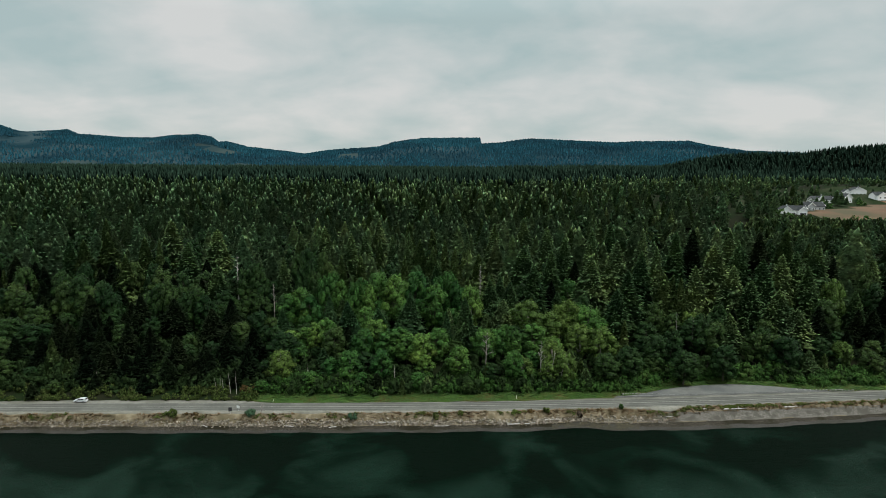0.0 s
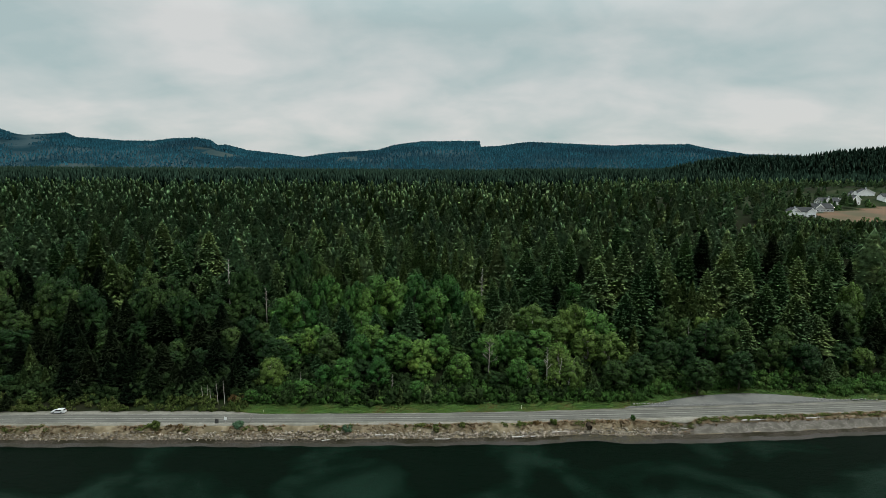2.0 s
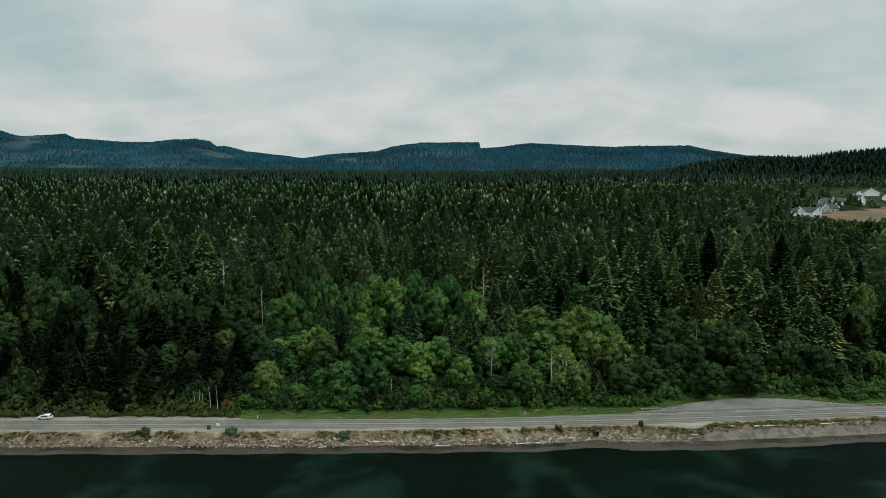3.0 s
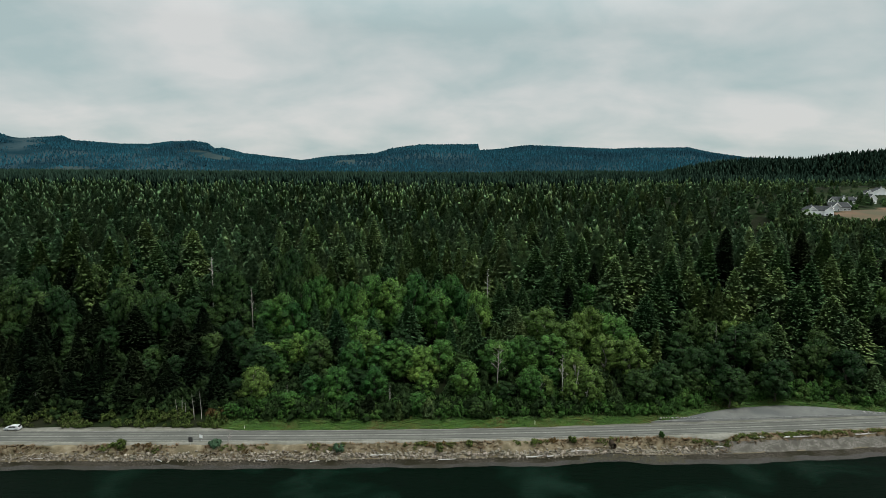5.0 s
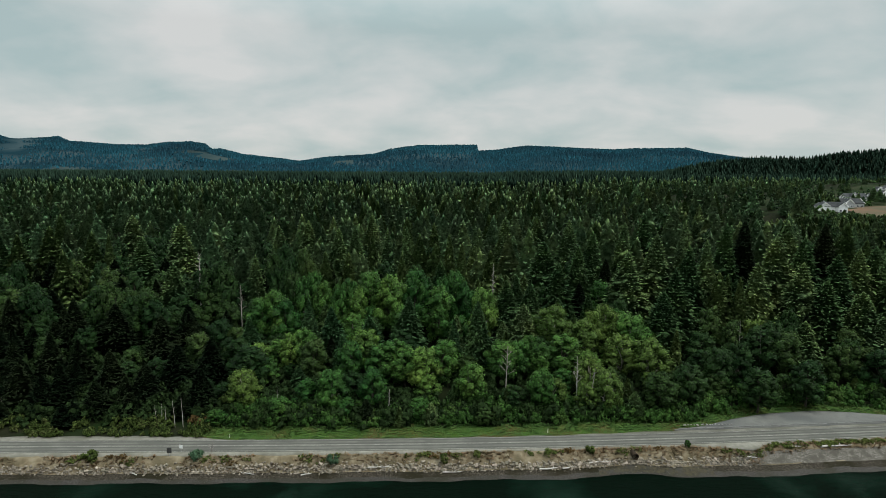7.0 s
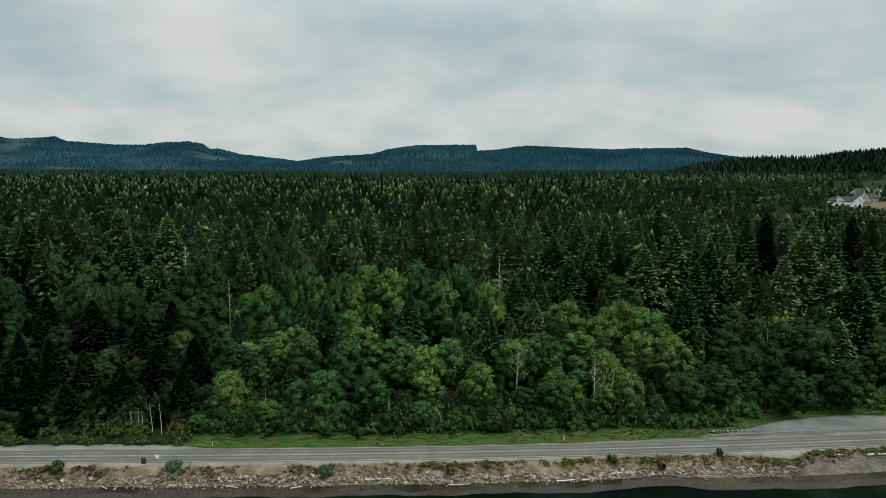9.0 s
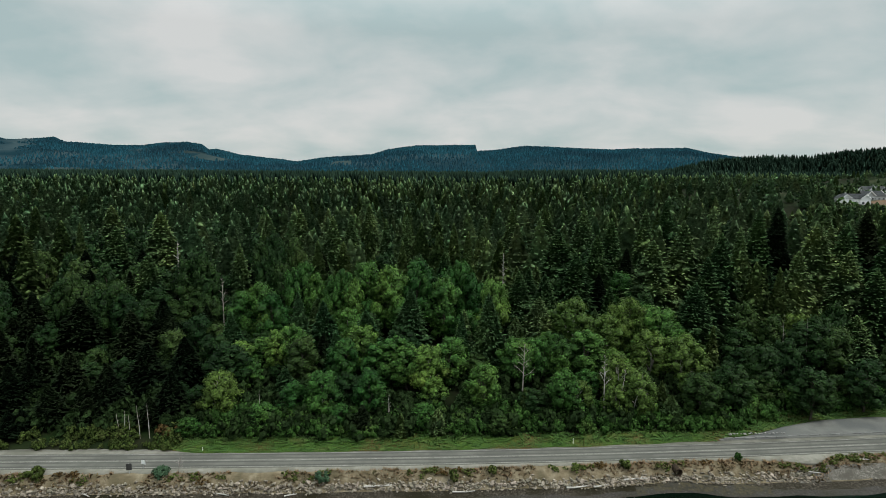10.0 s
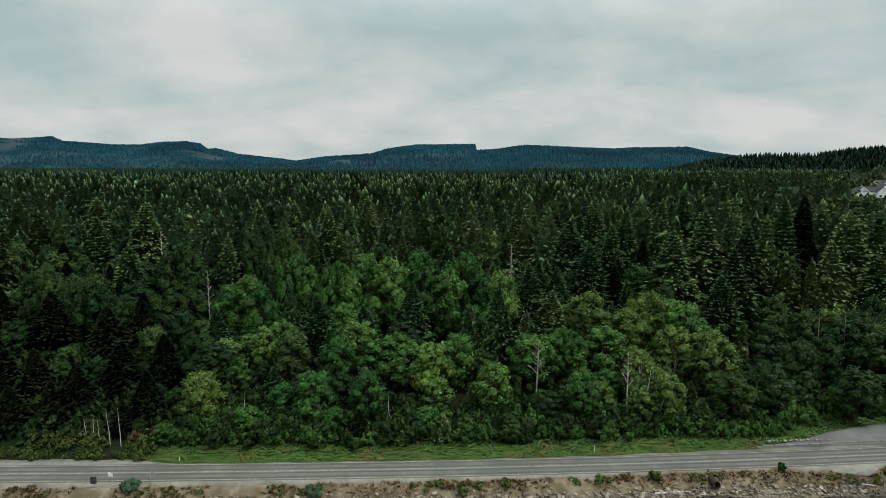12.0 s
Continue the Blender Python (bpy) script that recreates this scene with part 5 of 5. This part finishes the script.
# ---- dead trees ----
def dead_tree(name, x, y, height, r, limbs, mat, label, lean=0.0, spread_=0.25, low=0.3, foot=0.0):
    g = float(ground_z(x, y))
    root = empty(name, Matrix.Translation((x, y, g + foot)), label, "dead tree")
    stem = [((0, 0, -0.5), r), ((lean * 0.35, 0.1, height * 0.4), r * 0.8), ((lean * 0.8, -0.05, height * 0.75), r * 0.5), ((lean, 0, height), r * 0.15)]
    co, q = tubes([stem], 7)
    part("trunk", mesh_data("trunk", co, q, [mat], True), root)
    for i in range(limbs):
        t = low + (0.97 - low) * (i + 0.5) / limbs
        a = i * 2.4 + rng.normal(0, 0.3)
        L = height * spread_ * (1.15 - t) * rng.uniform(0.6, 1.2)
        b = np.array([lean * t, 0, height * t])
        tip = b + np.array([math.cos(a) * L, math.sin(a) * L, L * rng.uniform(0.2, 0.9)])
        mid = (b + tip) / 2 + np.array([0, 0, 0.08 * L])
        fork = mid + np.array([math.cos(a + 0.7) * L * 0.4, math.sin(a + 0.7) * L * 0.4, 0.35 * L])
        co, q = tubes([[(b, r * 0.35), (mid, r * 0.24), (tip, r * 0.08)], [(mid, r * 0.2), (fork, r * 0.06)]], 5)
        part("limb", mesh_data("limb", co, q, [mat], True), root)


dead_tree("dead_snag", -107.0, 285.0, 30.5, 0.42, 9, M_PALE, "tall bleached dead tree trunk above the canopy", 0, 0.16, 0.6)
dead_tree("dead_snag", 13.9, 285.0, 26.0, 0.26, 12, M_PALE, "bleached dead tree with short limbs above the canopy", 0, 0.14, 0.55)
dead_tree("dead_tree", 13.5, 221.5, 19.0, 0.22, 12, M_DEADWOOD, "bare grey tree with brown dead branches", 0.4, 0.3, 0.5)
dead_tree("bare_tree", 35.0, 219.0, 17.5, 0.2, 12, M_PALE, "pale bare-stemmed tree at the forest edge", -0.3, 0.22, 0.5)
dead_tree("bare_tree", 38.5, 218.5, 14.0, 0.16, 7, M_PALE, "pale bare-stemmed tree at the forest edge", 1.6, 0.2, 0.5)
dead_tree("bare_tree", 42.0, 218.0, 13.0, 0.16, 7, M_PALE, "pale leaning bare tree at the forest edge", 2.6, 0.2, 0.5)
dead_tree("dead_snag", -82.0, 262.0, 24.0, 0.25, 10, M_DEADWOOD, "brown dead tree standing among the crowns", 0, 0.15, 0.6)
dead_tree("dead_tree", -66.0, 191.2, 3.6, 0.09, 12, M_DEADWOOD, "small leafless shrub on the bank beside the road", 0.8, 0.5, 0.2)
for x, y, hgt in ((-80.1, 206.6, 9.0), (-82.3, 206.4, 8.5), (-85.5, 207.6, 5.5), (-86.6, 207.2, 7.0), (-88, 207.4, 6.0), (-134, 209.0, 7), (-55.0, 214.0, 9.0), (-22.0, 213.5, 9.0), (-21.2, 213.5, 8.0), (97.5, 247, 20), (104.5, 246, 19)):
    dead_tree("birch_stem", x, y, hgt, 0.1, 3, M_PALE, "slender pale tree stem at the forest edge", rng.normal(0, 0.4), 0.15, 0.6)

# ---- pull-out: low concrete wall, kerb stones, boulders ----
M_CONCRETE = material("old_concrete", [(0.1109, 0.1109, 0.1073), (0.1584, 0.1584, 0.1526)], 0.7, 0.9, bump=0.3, each=0.12)
for i in range(6):
    x = 63.5 + i * 2.75
    y = float(road_y(x)) + 5.3
    ob = new("concrete_block", bm_data("concrete_block", box_bm(2.5, 0.5, 0.6 - 0.05 * (i % 3), bevel=0.06), [M_CONCRETE]))
    ob.matrix_basis = pose(x, y, 4.2, 0, 0, 3.9 + rng.normal(0, 0.8))
    tagged(ob, "weathered grey concrete block at the pull-out's edge", "concrete block", "blocks along the pull-out", "thing")
kerb = box_bm(2.3, 0.28, 0.3, bevel=0.04)
kerb_data = bm_data("kerb_stone", kerb, [M_CONCRETE])
for i in range(25):
    x = 80.4 + i * 2.9
    ob = new("kerb_stone", kerb_data)
    ob.matrix_basis = pose(x, float(road_y(x)) + 5.6, 4.28, 0, 0, 4.6 + rng.normal(0, 1.0))
    tagged(ob, "low grey concrete kerb stone along the gravel", "kerb stone", "kerb stones along the pull-out", "thing")
M_BOULDER = material("pale_boulder", [(0.1872, 0.1829, 0.1699), (0.2678, 0.2635, 0.2498)], 1.0, 0.9, bump=0.5, each=0.2)
BOULDERS = []
for k in range(4):
    bm = bmesh.new()
    bm.from_mesh(STONES[k])
    BOULDERS.append(bm_data("boulder", bm, [M_BOULDER]))
spots = [(64.8 + i * 0.95, 211.3 + 0.05 * i) for i in range(16)] + [(133.5 + i * 1.25, 217.2 + 0.03 * i) for i in range(18)]
for i, (x, y) in enumerate(spots):
    s = rng.uniform(0.4, 0.75)
    ob = new("boulder", BOULDERS[i % 4])
    ob.matrix_basis = pose(x + rng.normal(0, 0.15), y + rng.normal(0, 0.2), 4.3 + 0.3 * s, 0, 0, float(rng.random() * 360)) @ Matrix.Diagonal((s, s, s, 1))
    tagged(ob, "pale boulder in a row edging the gravel", "boulder", "boulders edging the pull-out", "thing")

# ---- signs and posts ----
M_STEEL = material("galvanised_steel", [(0.3, 0.31, 0.31), (0.4, 0.4, 0.4)], 3, 0.5, metal=0.7)
M_SIGNBACK = material("dark_sign", [(0.03, 0.03, 0.03), (0.05, 0.05, 0.048)], 3, 0.6)
M_WHITE = material("white_paint", [(0.7, 0.7, 0.68), (0.8, 0.8, 0.79)], 1.0, 0.6)


def road_sign(x, y, z0, w, h, top, mat, label, turn, posts=1):
    root = empty("road_sign", pose(x, y, z0, 0, 0, turn), label, "sign")
    part("panel", bm_data("panel", box_bm(w, 0.05, h, (0, 0, top - h / 2), 0.015), [mat]), root)
    for i in range(posts):
        px = 0 if posts == 1 else (i - 0.5) * w * 0.6
        part("post", bm_data("post", box_bm(0.09, 0.09, top + 0.6, (px, 0.06, top / 2 - 0.3), 0.01), [M_STEEL]), root)


road_sign(-76.2, 190.0, 3.4, 1.15, 1.5, 2.9, M_SIGNBACK, "dark backed road sign on a post at the shoulder", 8)
road_sign(-74.2, 192.2, 3.97, 1.2, 0.9, 2.0, M_WHITE, "white rectangular sign on a post at the shoulder", -20)
for x, y, hgt in ((24.2, 206.2, 1.5), (-117.5, 204.5, 1.3), (-64.6, 200.9, 1.0)):
    root = empty("marker_post", pose(x, y, 3.9), "slim white roadside marker post", "marker post", "marker posts")
    part("stake", bm_data("stake", box_bm(0.14, 0.08, hgt, (0, 0, hgt / 2), 0.02), [M_WHITE]), root)
    part("reflector", bm_data("reflector", box_bm(0.09, 0.02, 0.16, (0, -0.052, hgt - 0.2), 0.005), [M_SIGNBACK]), root, "dark reflector")


# ---- parked car ----
def car(x, y, z, turn):
    M_BODY = material("silver_car_paint", [(0.4, 0.42, 0.43), (0.46, 0.48, 0.49)], 0.5, 0.3, spec=0.6)
    M_GLASS = material("car_glass", [(0.012, 0.014, 0.016), (0.02, 0.022, 0.024)], 1.0, 0.08, spec=0.8)
    M_TYRE = material("tyre_rubber", [(0.015, 0.015, 0.015), (0.025, 0.025, 0.025)], 4, 0.85)
    M_RIM = material("alloy_rim", [(0.4, 0.4, 0.41), (0.5, 0.5, 0.5)], 4, 0.35, metal=0.9)
    M_LAMP = material("lamp_lens", [(0.7, 0.7, 0.68), (0.8, 0.8, 0.8)], 4, 0.15, spec=0.7)
    M_RED = material("tail_lens", [(0.3, 0.01, 0.01), (0.4, 0.02, 0.015)], 4, 0.2, spec=0.6)
    root = empty("car", pose(x, y, z, 0, 0, turn), "silver-white hatchback parked on the gravel shoulder", "car")
    prof = [(-2.2, 0.32), (-2.25, 0.62), (-2.1, 0.82), (-1.15, 0.98), (-0.4, 1.42), (0.9, 1.5), (1.75, 1.4), (2.1, 0.95), (2.2, 0.6), (2.15, 0.32)]
    bm = bmesh.new()
    rings = []
    for sy, inset in ((-0.86, 0.10), (-0.8, 0.0), (0.8, 0.0), (0.86, 0.10)):
        ring = []
        for px, pz in prof:
            taper = 0.16 * max(0, pz - 0.95) / 0.55
            yy = sy * (1 - taper)
            ring.append(bm.verts.new((px * (1 - 0.02 * (inset > 0)), yy, pz - (inset * 0.35 if pz > 1.2 else 0))))
        rings.append(ring)
    for a, b in zip(rings, rings[1:]):
        for i in range(len(prof)):
            j = (i + 1) % len(prof)
            bm.faces.new((a[i], a[j], b[j], b[i]))
    bm.faces.new(rings[0][::-1])
    bm.faces.new(rings[-1])
    bmesh.ops.recalc_face_normals(bm, faces=bm.faces)
    part("body", bm_data("body", bm, [M_BODY]), root)
    for side in (-1, 1):
        for x0, x1, z0t, z1t in ((-0.75, 0.25, 1.33, 1.38), (0.32, 1.25, 1.4, 1.36)):
            bm = bmesh.new()
            yb, yt = side * 0.862, side * 0.775
            vs = [bm.verts.new(c) for c in ((x0 - (0.3 if x0 < -0.5 else 0), yb, 1.0), (x1, yb, 1.0), (x1, yt, z1t), (x0 + (0.25 if x0 < -0.5 else 0), yt, z0t))]
            f = bm.faces.new(vs)
            bmesh.ops.solidify(bm, geom=[f], thickness=0.02)
            part("side_window", bm_data("side_window", bm, [M_GLASS]), root)
    for nm, pts in (("windscreen", ((-1.12, 0.7, 1.02), (-1.12, -0.7, 1.02), (-0.44, -0.62, 1.41), (-0.44, 0.62, 1.41))), ("rear_window", ((2.08, -0.66, 1.02), (2.08, 0.66, 1.02), (1.8, 0.6, 1.36), (1.8, -0.6, 1.36)))):
        bm = bmesh.new()
        f = bm.faces.new([bm.verts.new((a + (-0.03 if nm == "windscreen" else 0.03), b, c + 0.02)) for a, b, c in pts])
        bmesh.ops.solidify(bm, geom=[f], thickness=0.02)
        part(nm, bm_data(nm, bm, [M_GLASS]), root)
    for wx in (-1.35, 1.3):
        for side in (-1, 1):
            bm = bmesh.new()
            bmesh.ops.create_cone(bm, cap_ends=True, segments=18, radius1=0.32, radius2=0.32, depth=0.2, matrix=Matrix.Translation((wx, side * 0.8, 0.32)) @ Matrix.Rotation(math.pi / 2, 4, "X"))
            tyre = part("wheel", bm_data("tyre", bm, [M_TYRE]), root)
            bm = bmesh.new()
            bmesh.ops.create_cone(bm, cap_ends=True, segments=14, radius1=0.2, radius2=0.2, depth=0.03, matrix=Matrix.Translation((wx, side * 0.905, 0.32)) @ Matrix.Rotation(math.pi / 2, 4, "X"))
            part("rim", bm_data("rim", bm, [M_RIM]), tyre, "silver alloy rim")
    for side in (-1, 1):
        part("headlight", bm_data("headlight", box_bm(0.12, 0.36, 0.14, (-2.2, side * 0.6, 0.7), 0.03), [M_LAMP]), root)
        part("tail_light", bm_data("tail_light", box_bm(0.08, 0.22, 0.26, (2.14, side * 0.68, 0.86), 0.03), [M_RED]), root)
        part("wing_mirror", bm_data("wing_mirror", box_bm(0.12, 0.16, 0.12, (-0.85, side * 0.95, 1.05), 0.03), [M_BODY]), root)
    for bx in (-2.24, 2.2):
        part("bumper", bm_data("bumper", box_bm(0.12, 1.5, 0.2, (bx, 0, 0.42), 0.04), [M_BODY]), root)


car(-133.6, 198.3, 3.975, 3.0)

# ---- houses on the hill ----
M_SIDING = material("white_siding", [(0.78, 0.79, 0.78), (0.84, 0.84, 0.83)], 0.4, 0.7, each=0.1)
M_GREYSIDING = material("grey_siding", [(0.3, 0.32, 0.32), (0.38, 0.4, 0.4)], 0.4, 0.75, each=0.1)
M_ROOF = material("grey_shingle_roof", [(0.0288, 0.03168, 0.03312), (0.054, 0.0576, 0.05904)], 0.5, 0.95, each=0.2, spec=0.03)
M_PANE = material("window_pane", [(0.02, 0.025, 0.03), (0.04, 0.045, 0.05)], 0.4, 0.1, spec=0.7)


def gable(w, d, h0, rise, over=0.5):
    """Roof over a w x d plan: gable ends in x, with thickness."""
    bm = bmesh.new()
    W, D = w / 2 + over, d / 2 + over
    drop = rise * over / (w / 2)
    sec = [(-W, h0 - drop), (0, h0 + rise), (W, h0 - drop), (W, h0 - drop + 0.3), (0, h0 + rise + 0.35), (-W, h0 - drop + 0.3)]
    a = [bm.verts.new((x, -D, z)) for x, z in sec]
    b = [bm.verts.new((x, D, z)) for x, z in sec]
    for i in range(6):
        j = (i + 1) % 6
        bm.faces.new((a[i], a[j], b[j], b[i]))
    bm.faces.new((a[0], a[5], a[4], a[1]))
    bm.faces.new((a[1], a[4], a[3], a[2]))
    bm.faces.new((b[1], b[4], b[5], b[0]))
    bm.faces.new((b[2], b[3], b[4], b[1]))
    bmesh.ops.recalc_face_normals(bm, faces=bm.faces)
    return bm


def walls(w, d, h0, rise):
    bm = bmesh.new()
    sec = [(-w / 2, -2.5), (w / 2, -2.5), (w / 2, h0), (0, h0 + rise), (-w / 2, h0)]
    a = [bm.verts.new((x, -d / 2, z)) for x, z in sec]
    b = [bm.verts.new((x, d / 2, z)) for x, z in sec]
    for i in range(5):
        j = (i + 1) % 5
        bm.faces.new((a[i], a[j], b[j], b[i]))
    bm.faces.new(a[::-1])
    bm.faces.new(b)
    bmesh.ops.recalc_face_normals(bm, faces=bm.faces)
    return bm


def house(x, y, z, blocks, mat, label, turn=0.0):
    """blocks: offset x, offset y, width, depth, wall height, roof rise, turned (ridge along x)."""
    root = empty("house", pose(x, y, z, 0, 0, turn), label, "house", "houses on the hill")
    for bx, by, w, d, h0, rise, turned in blocks:
        m = Matrix.Translation((bx, by, 0)) @ Matrix.Rotation(math.pi / 2 if turned else 0, 4, "Z")
        wall = part("wall", bm_data("wall", walls(w, d, h0, rise), [mat]), root)
        wall.matrix_basis = m
        roof = part("roof", bm_data("roof", gable(w, d, h0, rise), [M_ROOF]), root, "grey shingle roof")
        roof.matrix_basis = m
        # white boards along the gable's slopes
        half = math.hypot(w / 2 + 0.5, rise)
        for sd in (-1, 1):
            bm = box_bm(half + 0.4, 0.18, 0.5)
            board = part("barge_board", bm_data("barge_board", bm, [M_WHITE]), root)
            board.matrix_basis = m @ Matrix.Translation((sd * w / 4, -d / 2 - 0.6, h0 + rise / 2 + 0.05)) @ Matrix.Rotation(sd * math.atan2(rise, w / 2), 4, "Y")
        # windows in the face towards the sea
        face_w, depth = (d, w) if turned else (w, d)
        for storey in range(max(1, int(h0 // 2.7))):
            for i in range(max(2, int(face_w // 3.2))):
                cols = max(2, int(face_w // 3.2))
                cx = bx + (i + 0.5 - cols / 2) * face_w / cols
                frame_ = part("window", bm_data("window", box_bm(1.7, 0.16, 1.5, (cx, by - depth / 2 - 0.04, 1.4 + 2.7 * storey), 0.03), [M_WHITE]), root)
                part("pane", bm_data("pane", box_bm(1.45, 0.06, 1.25, (cx, by - depth / 2 - 0.12, 1.4 + 2.7 * storey)), [M_PANE]), frame_)
    bx, by, w, d, h0, rise, turned = blocks[0]
    part("chimney", bm_data("chimney", box_bm(0.9, 0.9, 2.4, (bx + 1.5, by + 0.5, h0 + rise + 0.3), 0.05), [M_GREYSIDING]), root, "grey chimney")


house(287, 495, 48.4, [(-9, 0, 7, 9, 4.6, 2.4, False), (-1, 1.5, 11, 16, 4.4, 3.0, True), (2.5, -4.5, 6.5, 5, 4.4, 2.6, False)], M_SIDING, "white two-storey house with dark grey gabled roofs", -6)
house(318, 526, 50.2, [(0, 0, 11, 18, 3.6, 3.4, True), (-5, -5, 7, 5, 3.8, 3.0, False)], M_GREYSIDING, "grey house with a wide dark gabled roof", 4)
house(358, 580, 53.4, [(0, 0, 9, 20, 3.2, 3.0, True), (-4, -4, 7, 5, 3.4, 2.6, False)], M_SIDING, "white house with a low grey roof on the hill", 5)
house(380, 578, 53.8, [(0, 0, 9, 10, 4.6, 4.0, False), (-7, 1, 8, 8, 3.4, 2.6, True)], M_SIDING, "white house with a steep grey gable on the hill", 10)
house(414, 612, 58.8, [(0, 0, 14, 12, 5.0, 3.4, False), (-9, 2, 5, 8, 4.0, 2.0, False)], M_SIDING, "large white house with a broad gable on the hill", -12)
house(430, 588, 57.0, [(0, 0, 9, 34, 3.8, 2.8, True), (-12, -5, 9, 5, 3.8, 2.4, False), (10, -5, 9, 5, 5.0, 2.6, False)], M_SIDING, "long white house with a grey roof on the hill", 3)

# gardens round the houses
n = 900
x, y = rng.uniform(262, 470, n), rng.uniform(462, 690, n)
clear = ~((x > 300) & (x < 470) & (y > 470) & (y < 540 + (x - 360) * 0.5)) & ~wooded(x, y)
for hx, hy, w, d in ((288, 497, 13, 8), (322, 528, 11, 8), (366, 578, 16, 8), (412, 606, 12, 10), (428, 588, 20, 8)):
    clear = clear & ~((np.abs(x - hx) < w) & (y > hy - d - 14) & (y < hy + d))
x, y = x[clear], y[clear]
hh = rng.uniform(1.2, 4.6, len(x)) * np.where(x > 390, 0.5, 1.0)
pos = np.stack([x, y, ground_z(x, y) - 0.2], 1)
joined("garden_shrubs", [scatter(under[i], pos[i::4], hh[i::4], hh[i::4] * rng.uniform(0.7, 1.1, len(hh[i::4])), rng) for i in range(4)], [M_SHRUB], "green garden shrubs round the houses on the hill", "shrubs")

# ---- riprap: the single rocks along the bank ----
for i in range(300):
    x = -100 + 176 * (i + rng.random()) / 300
    u = float(np.clip(rng.normal(0.57, 0.055), 0.42, 0.74))
    y = float(on_bank(x, u))
    s = rng.uniform(0.6, 1.25)
    ob = new("rock", STONES[i % 7])
    ob.matrix_basis = pose(x, y, float(ground_z(x, y)) + 0.08 * s, rng.normal(0, 14), rng.normal(0, 14), float(rng.random() * 360)) @ Matrix.Diagonal((s, s, s, 1))
    ob.parent = ground
